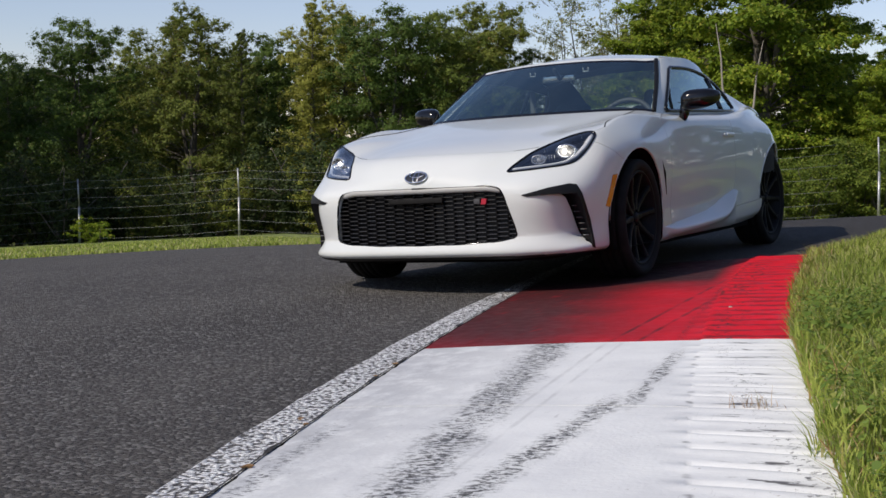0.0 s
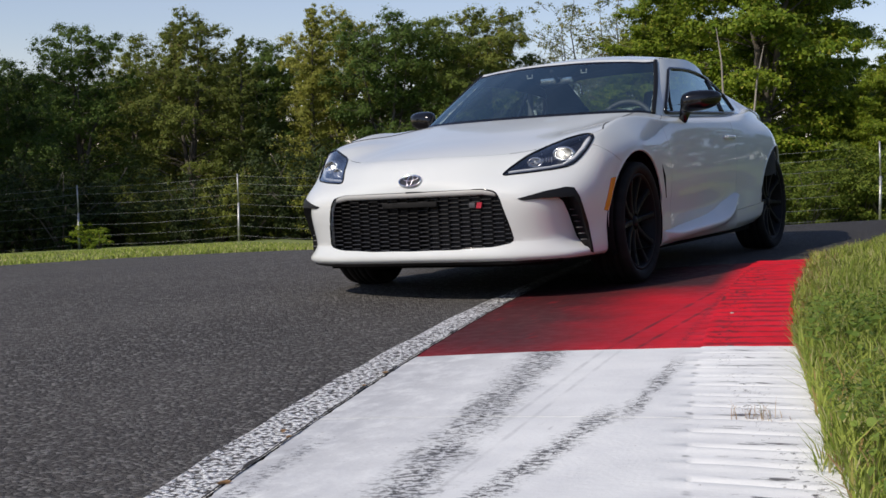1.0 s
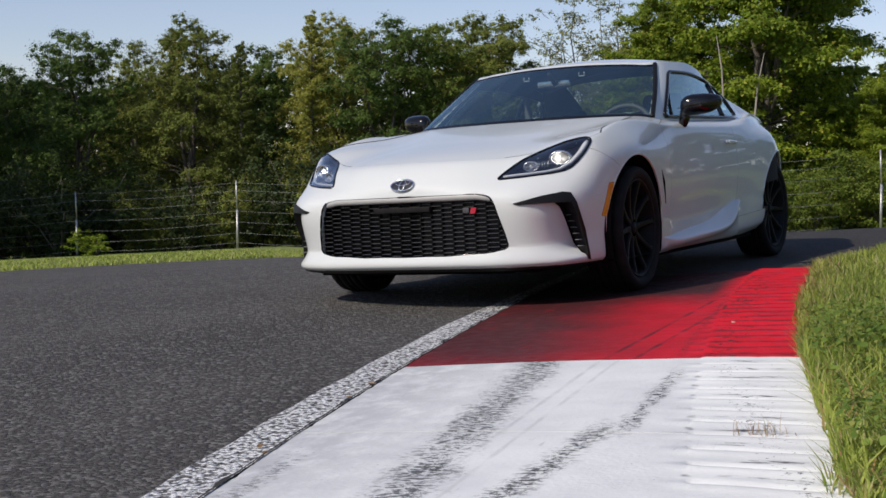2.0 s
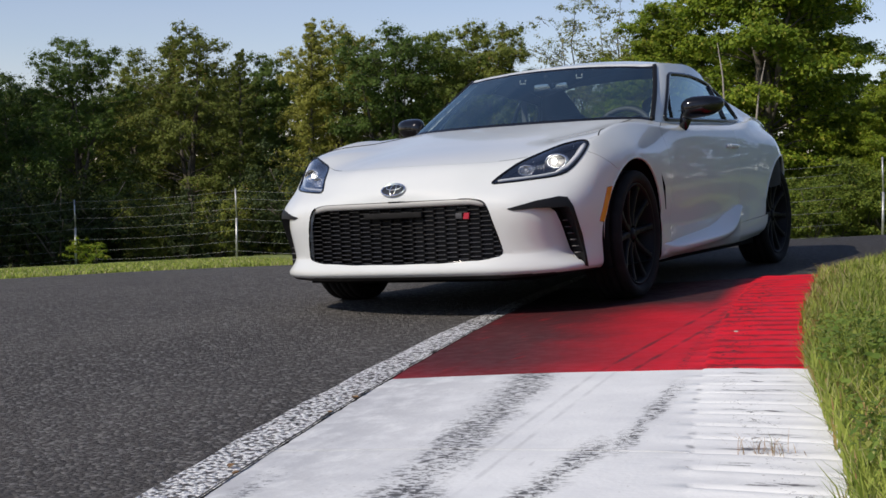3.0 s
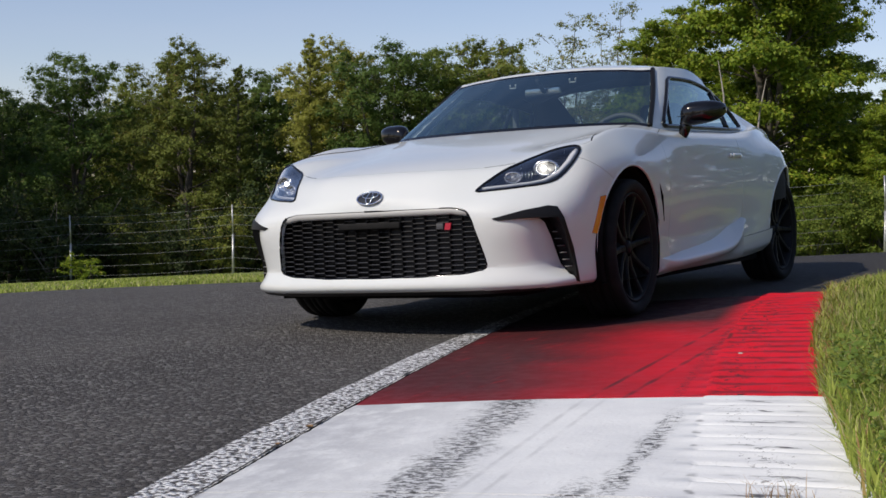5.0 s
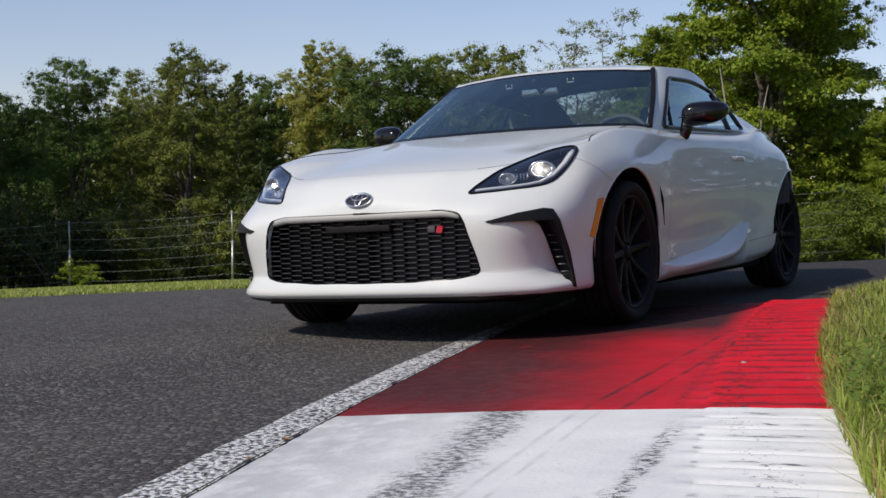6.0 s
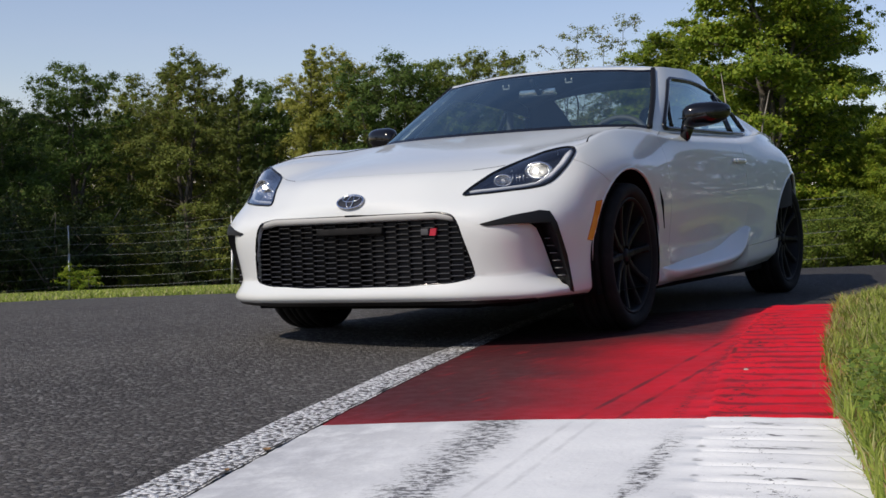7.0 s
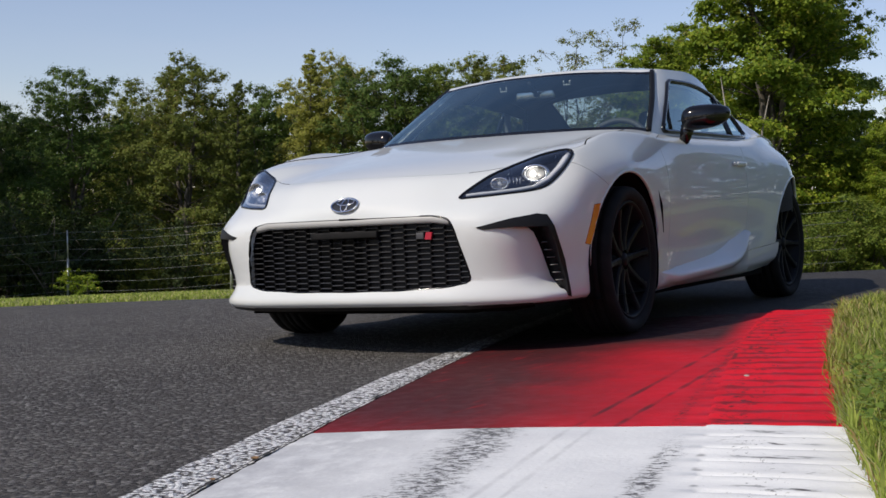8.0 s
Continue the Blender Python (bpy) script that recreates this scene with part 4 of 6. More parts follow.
# headlights
STRIP = [(.482, .630), (.53, .634), (.592, .638), (.66, .645), (.706, .654), (.738, .680), (.761, .728), (.773, .780)]
PROJECTOR, REFLECTOR = (.689, -.5, .707), (.580, -.63, .672)
for sx, surface in ((1, lens), (-1, other_lens)):
    lamp = part("headlight", grow_walls(copied(surface), 0.035), black_trim, car, "black headlight housing")
    part("housing_back", offset(copied(surface), -0.035), black_gloss, lamp)
    rim = copied(surface)
    bm = bmesh.new()
    for e in [e for e in rim.edges if e.is_boundary]:
        merge(bm, tube([e.verts[0].co, e.verts[1].co], 0.006, 5, False))
    rim.free()
    part("seal", bm, black_gloss, lamp)
    pts = [Vector((sx * x, front_y(x, z) + 0.016, z)) for x, z in STRIP]
    smooth = []
    for p, q in zip(pts, pts[1:]):
        smooth += [p.lerp(q, t) for t in (0, 0.33, 0.67)]
    part("running_light", tube(smooth + [pts[-1]], [0.005] + [0.007] * (len(smooth) - 9) + [0.008, 0.009, 0.010, 0.011, 0.012, 0.013, 0.014, 0.014] + [0.010], 8), drl_white, lamp, "white running light strip")
    for (cx, cy, cz), r, lit in ((PROJECTOR, 0.036, True), (REFLECTOR, 0.028, False)):
        cy = front_y(cx, cz) + 0.022
        ring = lathe([(r * 0.72, -0.012), (r * 0.8, 0.0), (r, 0.004), (r * 1.08, -0.004), (r * 1.1, -0.022)], 28)
        bowl = lathe([(0.001, -0.02), (r * 0.4, -0.016), (r * 0.72, -0.004)], 24)
        turn = Matrix.Translation((sx * cx, cy, cz)) @ Matrix.Rotation(radians(-90 + sx * 18), 4, "Z")
        wide = Matrix.Diagonal((1, 1.45 if lit else 1.3, 0.95 if lit else 0.85, 1))
        for bm, nm, mt in ((ring, "bezel", silver_plastic), (bowl, "reflector", lamp_bowl if lit else silver_plastic)):
            bm.transform(turn @ wide)
            part(nm, bm, mt, lamp)
        bm = bmesh.new()
        bmesh.ops.create_uvsphere(bm, u_segments=20, v_segments=12, radius=r * (0.31 if lit else 0.26))
        bm.transform(Matrix.Translation((sx * (cx - (0.010 if lit else 0)), cy + 0.001, cz)))
        part("bulb_lens", bm, lamp_glow if lit else drl_white, lamp, "lit projector lens" if lit else "")
    for i in range(5):
        x = .60 + i * 0.012
        z = .672
        y = front_y(x, z) + 0.03
        part("fin", box(sx * x - 0.0015, sx * x + 0.0015, y, y + 0.01, z - 0.012, z + 0.022), silver_plastic, lamp)
    part("lens", surface, lens_clear, lamp, "clear headlight lens").visible_shadow = False

# grille: surround, honeycomb, backing, bracket and badge
back = bmesh.new()
cols = np.linspace(-0.56, 0.56, 30)
deep = [0.075 - 0.045 * min(1.0, max(0.0, x / 0.06)) for x in cols]  # the cells towards one end are blanked off
lo = [back.verts.new((x, front_y(x, 0.4) + d, 0.26)) for x, d in zip(cols, deep)]
hi = [back.verts.new((x, max(front_y(x, 0.4), front_y(x, 0.56)) + d, 0.56)) for x, d in zip(cols, deep)]
for i in range(29):
    back.faces.new((lo[i], lo[i + 1], hi[i + 1], hi[i]))
grille = part("grille", back, black_trim, car, "black honeycomb radiator grille")
part("grille_surround", grow_walls(copied(grille_face), 0.03, Vector((0, -1, 0))), black_gloss, grille)
GY = {}


def grille_y(x):
    k = round(x, 3)
    if k not in GY:
        GY[k] = front_y(x, 0.41) + 0.014
    return GY[k]


def bar(bm, p, q, w, depth):
    """A flat bar from p to q across the grille, (x, z) pairs."""
    d = Vector((q[0] - p[0], q[1] - p[1]))
    n = Vector((-d.y, d.x)).normalized() * w / 2
    front = []
    back = 0.0022 if abs(d.y) < 1e-5 else 0.0  # the level bars lean back and catch the sky
    for x, z, b in ((p[0] + n.x, p[1] + n.y, back), (q[0] + n.x, q[1] + n.y, back), (q[0] - n.x, q[1] - n.y, 0), (p[0] - n.x, p[1] - n.y, 0)):
        front.append(((x, grille_y(x) + b, z), (x, grille_y(x) + depth, z)))
    f = [bm.verts.new(a) for a, _ in front]
    b = [bm.verts.new(c) for _, c in front]
    bm.faces.new(f)
    for i in range(4):
        j = (i + 1) % 4
        bm.faces.new((f[j], f[i], b[i], b[j]))


CW, CH = 0.058, 0.0215
mesh_bm, level_bm = bmesh.new(), bmesh.new()
for c in range(-11, 12):
    for r in range(0, 16):
        cx, cz = c * CW, 0.25 + r * CH + (CH / 2 if c % 2 else 0)
        w1, w2 = CW * 0.44, CW * 0.56
        corner = [(cx - w2, cz), (cx - w1, cz + CH / 2), (cx + w1, cz + CH / 2), (cx + w2, cz)]
        for p, q in zip(corner, corner[1:]):
            a, b = inside(p, GRILLE), inside(q, GRILLE)
            if not (a or b):
                continue
            if a != b:  # ends at the surround
                good, bad = (p, q) if a else (q, p)
                for _ in range(8):
                    m = ((good[0] + bad[0]) / 2, (good[1] + bad[1]) / 2)
                    good, bad = (m, bad) if inside(m, GRILLE) else (good, m)
                p, q = (p, good) if a else (good, q)
            if math.hypot(q[0] - p[0], q[1] - p[1]) > 0.004:
                bar(*((level_bm, p, q, 0.0024) if abs(p[1] - q[1]) < 1e-5 else (mesh_bm, p, q, 0.0020)), 0.026)
# level bars take a paler, shinier black that paints in their glints
for f in level_bm.faces:
    f.material_index = 1
honeycomb = part("honeycomb", merge(mesh_bm, level_bm), black_trim, grille, smooth=False)
honeycomb.data.materials.append(grille_glint)
grille_face.free()
frame_bm = tube([(x, front_y(x, z) + 0.0015, z) for x, z in GRILLE[5:]], 0.004, 6, False)
part("grille_frame", frame_bm, black_gloss, grille)
brow = bmesh.new()
rows = []
for x in np.linspace(-0.462, 0.462, 41):
    w = 0.5555 - 0.011 * max(0.0, (abs(x) - 0.395) / 0.068)
    y = front_y(x, 0.55)
    rows.append([brow.verts.new((x, y + d, w - h)) for d, h in ((0.006, -0.003), (0.0005, 0.003), (0.002, 0.022), (0.020, 0.027))])
for a, b in zip(rows, rows[1:]):
    for j in range(3):
        brow.faces.new((a[j], a[j + 1], b[j + 1], b[j]))
part("grille_brow", brow, brow_shade, grille, "white inner lip along the grille's top, painted grey for its shade")
y = front_y(0, 0.49)
part("plate_bracket", box(-0.165, 0.15, y - 0.002, y + 0.018, 0.481, 0.508, 0.004), rubber, car, "black plastic bracket bar")
bm = bmesh.new()
slant_box = [(-0.017, -0.014), (0.010, -0.014), (0.016, 0.014), (-0.011, 0.014)]
y = grille_y(0.38) - 0.004
badge = part("grille_badge", box(0.318, 0.352, grille_y(0.34) - 0.006, grille_y(0.34) + 0.004, 0.468, 0.494, 0.002), cabin_grey, car, "small grey and red badge without lettering")
f = [bm.verts.new((0.374 + x, y - 0.004, 0.480 + z)) for x, z in slant_box]
g = [bm.verts.new((0.374 + x, y + 0.006, 0.480 + z)) for x, z in slant_box]
bm.faces.new(f)
for i in range(4):
    bm.faces.new((f[i], g[i], g[(i + 1) % 4], f[(i + 1) % 4]))
part("badge_field", bm, badge_red, badge, "red badge half", smooth=False)

# emblem: an oval ring over a dark field
ring, field = bmesh.new(), bmesh.new()


def oval_ring(bm, rx, rz, ox, oz, r, n=40):
    pts = []
    for i in range(n + 1):
        a = 2 * math.pi * i / n
        x, z = ox + rx * math.cos(a), 0.6155 + oz + rz * math.sin(a)
        pts.append((x, front_y(x, z) - 0.009, z))
    merge(bm, tube(pts, r, 6, False))


oval_ring(ring, 0.062, 0.0275, 0, 0, 0.0042)
emblem = part("front_emblem", ring, chrome, car, "oval chrome ring emblem on a dark field")
inner = bmesh.new()
oval_ring(inner, 0.040, 0.0125, 0, 0.012, 0.0026)
oval_ring(inner, 0.015, 0.0250, 0, 0.0, 0.0026)
part("inner_ring", inner, chrome, emblem)
for i in range(40):
    a, b = 2 * math.pi * i / 40, 2 * math.pi * (i + 1) / 40
    tri = [(0, 0.6155)] + [(0.061 * math.cos(w), 0.6155 + 0.0265 * math.sin(w)) for w in (a, b)]
    field.faces.new([field.verts.new((x, front_y(x, z) - 0.006, z)) for x, z in tri])
bmesh.ops.remove_doubles(field, verts=field.verts, dist=1e-5)
part("emblem_field", field, material("emblem_blue_black", (0.010, 0.014, 0.026), 0.55, 0, 0, 0.2), emblem)

# side vents: black flaps, fins and dark cavity
material_fin = material("vent_fin_plastic", (0.12, 0.12, 0.12), 0.5)
for sx in (1, -1):
    surface, hollow = vents[sx]
    flap = part("side_vent", fold(offset(surface, 0.005), 0.10, 0.0), black_trim, car, "black plastic side vent trim")
    part("vent_cavity", hollow, void_black, flap)
    for i in range(6):
        w, z = 0.420 - 0.0095 * i, 0.285 + i * 0.030
        p = Vector((sx * (0.871 * w + 0.491 * 0.872), 0.491 * w - 0.871 * 0.872, z))
        fin = box(-0.016, 0.014, -0.012, 0.012, -0.0018, 0.0018)
        fin.transform(Matrix.Translation(p) @ Matrix.Rotation(sx * math.atan2(0.491, 0.871), 4, "Z"))
        part("fin", fin, material_fin, flap)
for bm in (marker_l, marker_r):
    part("side_marker", fold(offset(bm, 0.003), 0.01, 0.0), amber, car, "amber side marker lamp")

# wheels
TYRE = [(0.246, 0.075), (0.255, 0.093), (0.269, 0.104), (0.287, 0.108), (0.301, 0.104), (0.310, 0.094), (0.3135, 0.080), (0.3145, 0.062), (0.307, 0.060), (0.307, 0.052), (0.315, 0.050),
        (0.3155, 0.020), (0.308, 0.018), (0.308, 0.010), (0.3155, 0.008), (0.3155, -0.008), (0.308, -0.010), (0.308, -0.018), (0.3155, -0.020), (0.315, -0.050), (0.307, -0.052),
        (0.307, -0.060), (0.3145, -0.062), (0.3135, -0.080), (0.310, -0.094), (0.285, -0.109), (0.245, -0.093), (0.236, -0.075)]
RIM = [(0.215, 0.02), (0.225, 0.055), (0.233, 0.075), (0.2385, 0.089), (0.247, 0.095), (0.2515, 0.091), (0.2505, 0.080), (0.242, 0.07), (0.222, -0.05), (0.236, -0.075), (0.236, -0.09)]


def spoke(a0, a1):
    """A tapered spoke from the hub at angle a0 to the rim at angle a1, with a raised rib."""
    bm = bmesh.new()
    p0 = Vector((0, math.cos(a0), math.sin(a0))) * 0.042
    p1 = Vector((0, math.cos(a1), math.sin(a1))) * 0.234
    d = (p1 - p0).normalized()
    n = Vector((1, 0, 0)).cross(d)
    rings = []
    for t, w, x, th in ((0, 0.017, 0.064, 0.036), (0.3, 0.0150, 0.064, 0.034), (0.7, 0.0130, 0.076, 0.028), (0.9, 0.0130, 0.085, 0.022), (1, 0.020, 0.089, 0.02)):
        c = p0.lerp(p1, t)
        o = Vector((1, 0, 0))
        rings.append([bm.verts.new(c + n * w * 0.55 + o * x), bm.verts.new(c - n * w * 0.55 + o * x), bm.verts.new(c - n * w + o * (x - 0.006)), bm.verts.new(c - n * w + o * (x - th)),
                      bm.verts.new(c + n * w + o * (x - th)), bm.verts.new(c + n * w + o * (x - 0.006))])
    for r, q in zip(rings, rings[1:]):
        for j in range(6):
            bm.faces.new((r[j], r[(j + 1) % 6], q[(j + 1) % 6], q[j]))
    bmesh.ops.recalc_face_normals(bm, faces=bm.faces)
    return bm


def wheel(x, y, z, steer, roll, side):
    m = Matrix.Translation((x, y, z)) @ Matrix.Rotation(radians(steer) + (0 if side > 0 else math.pi), 4, "Z") @ Matrix.Rotation(roll, 4, "X")
    bm = lathe(RIM, 64)
    w = part("wheel", bm, rim_black, car, "satin black alloy wheel with ten thin spokes")
    w.matrix_basis = m
    part("tyre", lathe(TYRE, 72), rubber, w, "black road tyre")
    for k in range(5):
        a = k * 2 * math.pi / 5
        for s in (-1, 1):
            part("spoke", spoke(a + s * 0.36, a + s * 0.30), rim_black, w, smooth=False)
        bm = bmesh.new()
        bmesh.ops.create_cone(bm, cap_ends=True, segments=6, radius1=0.009, radius2=0.008, depth=0.022)
        bm.transform(Matrix.Translation((0.050, 0.055 * math.cos(a + 0.63), 0.055 * math.sin(a + 0.63))) @ Matrix.Rotation(math.pi / 2, 4, "Y"))
        part("lug_nut", bm, rim_black, w)
    part("hub", lathe([(0.001, 0.070), (0.026, 0.069), (0.030, 0.064), (0.034, 0.05), (0.072, 0.040), (0.075, 0.02)], 32), rim_black, w)
    part("brake_disc", lathe([(0.07, 0.0), (0.145, 0.004), (0.147, -0.004), (0.147, -0.018), (0.07, -0.02)], 48), disc_steel, w)
    return w


FL_Z = 0.335
wheel(0.772, 0.03, FL_Z, 2, 0.40, 1)
wheel(-0.780, 0.0, 0.342, 5, 0.1, -1)
wheel(0.748, 2.55, 0.318, 0, 0.9, 1)
wheel(-0.765, 2.575, 0.318, 0, 0.2, -1)
for y in (0.0, 2.575):
    for sx in (1, -1):
        bm = lathe([(0.001, 0.0), (0.383, 0.0), (0.383, 0.405 if y < 1 else 0.34)], 40)
        for v in list(bm.verts):
            if v.co.z < -0.14:
                v.co.z = -0.14
        bm.transform(Matrix.Translation((sx * 0.45, y, 0.33)) @ Matrix.Scale(sx, 4, (1, 0, 0)))
        part("wheel_liner", bm, void_black, car)
SIDES = SKIN[4 * NS: 14 * NS, : 6 * NV].reshape(-1, 3)


def side_x(y, z):
    """How far out the body reaches at that length and height."""
    d = (SIDES[:, 1] - y) ** 2 + (SIDES[:, 2] - z) ** 2
    i = np.argpartition(d, 5)[:5]
    w = 1 / (d[i] + 1e-7)
    return float((SIDES[i, 0] * w).sum() / w.sum())


for arch, r, panels in ((FRONT_ARCH, 0.007, fenders), (REAR_ARCH, 0.009, quarters)):
    lip_line = sorted((math.atan2(z - 0.33, y - (arch[0][0] + arch[20][0]) / 2) % (2 * math.pi), y, z) for y, z in arch if z > 0.30)
    for sx in (1, -1):
        part("arch_lip", tube([(sx * (side_x(y, z) - 0.004), y, z) for _, y, z in lip_line], r, 8), car_white, panels[0 if sx > 0 else 1], "white rolled lip of the wheel arch")
for sx in (1, -1):
    part("brake_caliper", box(sx * 0.70 - 0.04, sx * 0.70 + 0.04, 0.08, 0.16, 0.27, 0.43, 0.012), black_gloss, car)

# underside and engine bay
part("underbody", merge(merge(merge(box(-0.44, 0.44, -0.60, 3.2, 0.16, 0.62), box(-0.79, 0.79, 0.42, 2.17, 0.16, 0.44)), box(-0.66, 0.66, 2.98, 3.2, 0.22, 0.6)),
                        box(-0.62, 0.62, -0.66, -0.42, 0.17, 0.58)), void_black, car)

# mirrors
for sx in (1, -1):
    bm = bmesh.new()
    bmesh.ops.create_uvsphere(bm, u_segments=36, v_segments=20, radius=1.0)
    for v in bm.verts:
        x, y, z = v.co
        if y > 0.25:
            y = 0.25 + (y - 0.25) * 0.15
        sq = lambda q: math.copysign(abs(q) ** 0.72, q)
        v.co = Vector((sq(x) * 0.106, y * 0.075 + 0.04 * x, sq(z) * 0.058 * (1.0 - 0.22 * x) + 0.012 * x))
    bm.transform(Matrix.Translation((0.928 if sx > 0 else -0.908, 0.90, 0.976)) @ Matrix.Scale(sx, 4, (1, 0, 0)))
    if sx < 0:
        bmesh.ops.reverse_faces(bm, faces=bm.faces)
    mirror = part("door_mirror", bm, black_gloss, car, "gloss black door mirror")
    part("mirror_foot", tube([(sx * 0.775, 0.96, 0.845), (sx * 0.80, 0.945, 0.872), (sx * 0.832, 0.915, 0.935)], [0.017, 0.026, 0.034], 14), black_gloss, mirror)
    part("mirror_line", tube([(sx * (0.813 + 0.0225 * i), 0.86 + 0.009 * i - 0.071 * math.sin(math.pi * min(1, (i + 0.9) / 10.3)) ** 0.6, 0.957 + 0.0022 * i) for i in range(10)], 0.0022, 5), black_trim, mirror)

# side skirts: a ledge that sweeps up behind the door
for sx in (1, -1):
    bm = bmesh.new()
    keys_y = (0.40, 0.50, 0.56, 0.62, 1.05, 1.25, 1.40, 1.52, 1.62, 1.74)
    up = (0.27, 0.28, 0.285, 0.287, 0.305, 0.322, 0.350, 0.39, 0.412, 0.418)
    low = (0.262, 0.245, 0.236, 0.235, 0.246, 0.253, 0.263, 0.283, 0.325, 0.405)
    reach = (0.846, 0.862, 0.878, 0.886, 0.890, 0.890, 0.890, 0.888, 0.884, 0.866)
    rows = []
    for y in np.linspace(0.40, 1.74, 60):
        near = np.clip(y + np.linspace(-0.05, 0.05, 11), 0.40, 1.74)
        a, b, o = (float(np.interp(near, keys_y, w).mean()) for w in (up, low, reach))
        sec = [(0.802, a + 0.004), (o - 0.012, b + 0.014), (o - 0.002, b + 0.004), (o, b - 0.004), (o - 0.014, b - 0.03), (0.845, min(0.235, b - 0.034)), (0.838, min(0.195, b - 0.045)), (0.80, 0.18)]
        rows.append([bm.verts.new((sx * x, y, z)) for x, z in sec])
    for r, q in zip(rows, rows[1:]):
        for j in range(7):
            c = (r[j], r[j + 1], q[j + 1], q[j])
            bm.faces.new(c if sx < 0 else c[::-1])
    part("skirt_ledge", bm, car_white, car, "white side skirt with an upswept ledge")
    sill = tube([(sx * 0.868, 0.365, 0.65), (sx * 0.868, 0.40, 0.56), (sx * 0.855, 0.455, 0.44)], [0.002, 0.011, 0.003], 6)
    part("fender_slit", sill, void_black, fenders[0 if sx > 0 else 1], "narrow black vent behind the front wheel")
    part("door_handle", merge(box(sx * 0.853 - 0.012, sx * 0.853 + 0.006, 1.60, 1.75, 0.750, 0.776, 0.009, 3), box(sx * 0.853 - 0.012, sx * 0.853 + 0.004, 1.55, 1.59, 0.752, 0.774, 0.007, 3)), car_white, doors[0 if sx > 0 else 1])


def skin_line(name, path, r, mat, lift=0.002, label=""):
    """A trim strip along (station, level) pairs on both sides."""
    for sx in (1, -1):
        pts = []
        for s, v in path:
            p = skin(np.array([s]), [min(v, 8.999)])[0, 0]
            pts.append((sx * (p[0] + lift), p[1], p[2]))
        part(name, tube(pts, r, 6), mat, car, label)


loop = [(s, 7.10) for s in np.arange(7.7, 10.86, 0.2)] + [(10.85, v) for v in np.arange(7.2, 8.6, 0.2)] + [(s, 8.6) for s in np.arange(10.85, 7.69, -0.2)] + [(7.7, v) for v in np.arange(8.5, 7.09, -0.2)]
skin_line("window_trim", loop, 0.012, black_gloss, label="black trim round the side window")
skin_line("window_divider", [(9.95, v) for v in np.arange(7.1, 8.61, 0.2)], 0.014, black_gloss)
skin_line("pillar_moulding", [(6.46 + 0.2 * (9 - v), v) for v in np.arange(7.04, 9.0, 0.1)], 0.011, black_trim)
skin_line("screen_seal", [(6.38 + 0.2 * (9 - v), v) for v in np.arange(7.04, 9.0, 0.1)], 0.010, black_trim, 0.001)
skin_line("mirror_sail_trim", [(8.12, 7.12), (7.96, 7.5), (7.75, 8.0)], 0.008, black_gloss)

skin_line("hood_shut_line", [(s, 5.0) for s in np.arange(2.0, 2.85, 0.1)], 0.0013, void_black, 0.0)
skin_line("hood_shut_line", [(5.25, v) for v in np.arange(5.0, 7.0, 0.12)], 0.003, void_black, 0.001)

# cabin
part("headlining", offset(panel_mesh("roof", True), -0.02), cabin_dark, car)
for nm in ("front_pillar", "rear_pillar", "door", "quarter"):
    bm = panel_mesh(nm, False)
    if nm in ("door", "quarter"):
        bmesh.ops.delete(bm, geom=[f for f in bm.faces if f.calc_center_median().z < 0.5], context="FACES")
    both_sides("inner_lining", offset(bm, -0.02), cabin_dark)
dash = bmesh.new()
sec = [(0.50, 0.905), (0.66, 0.93), (0.90, 0.935), (1.0, 0.90), (1.02, 0.75), (0.95, 0.55)]
ends2 = []
for x in np.linspace(-0.66, 0.66, 23):
    hump = 0.03 * math.exp(-((x - 0.36) / 0.16) ** 2)
    ends2.append([dash.verts.new((x, y + 0.25 * (abs(x) / 0.66) ** 3 * 0.5, z + (hump if 0.8 < y < 1.01 and z > 0.8 else 0))) for y, z in sec])
for a, b in zip(ends2, ends2[1:]):
    for j in range(5):
        dash.faces.new((a[j], a[j + 1], b[j + 1], b[j]))
bmesh.ops.recalc_face_normals(dash, faces=dash.faces)
part("dashboard", dash, cabin_dark, car)
part("cabin_floor", box(-0.7, 0.7, 0.5, 3.0, 0.44, 0.47), cabin_dark, car)
part("parcel_shelf", box(-0.6, 0.6, 2.3, 2.95, 0.93, 0.96, 0.01), cabin_dark, car)
bm = bmesh.new()
ring_pts = [(0.36 + 0.182 * math.cos(a), 0.0, 0.182 * math.sin(a)) for a in np.linspace(0, 2 * math.pi, 49)]
tilt = Matrix.Translation((0, 1.13, 0.845)) @ Matrix.Rotation(radians(-24), 4, "X")
sw = tube(ring_pts, 0.016, 10, False)
sw.transform(tilt)
steering = part("steering_wheel", sw, cabin_grey, car, "dark leather steering wheel")
for a in (math.pi, 0, -math.pi / 2):
    bm = tube([(0.36, -0.02, 0), (0.36 + 0.17 * math.cos(a), 0, 0.17 * math.sin(a))], [0.03, 0.016], 8)
    bm.transform(tilt)
    part("steering_spoke", bm, cabin_dark, steering)
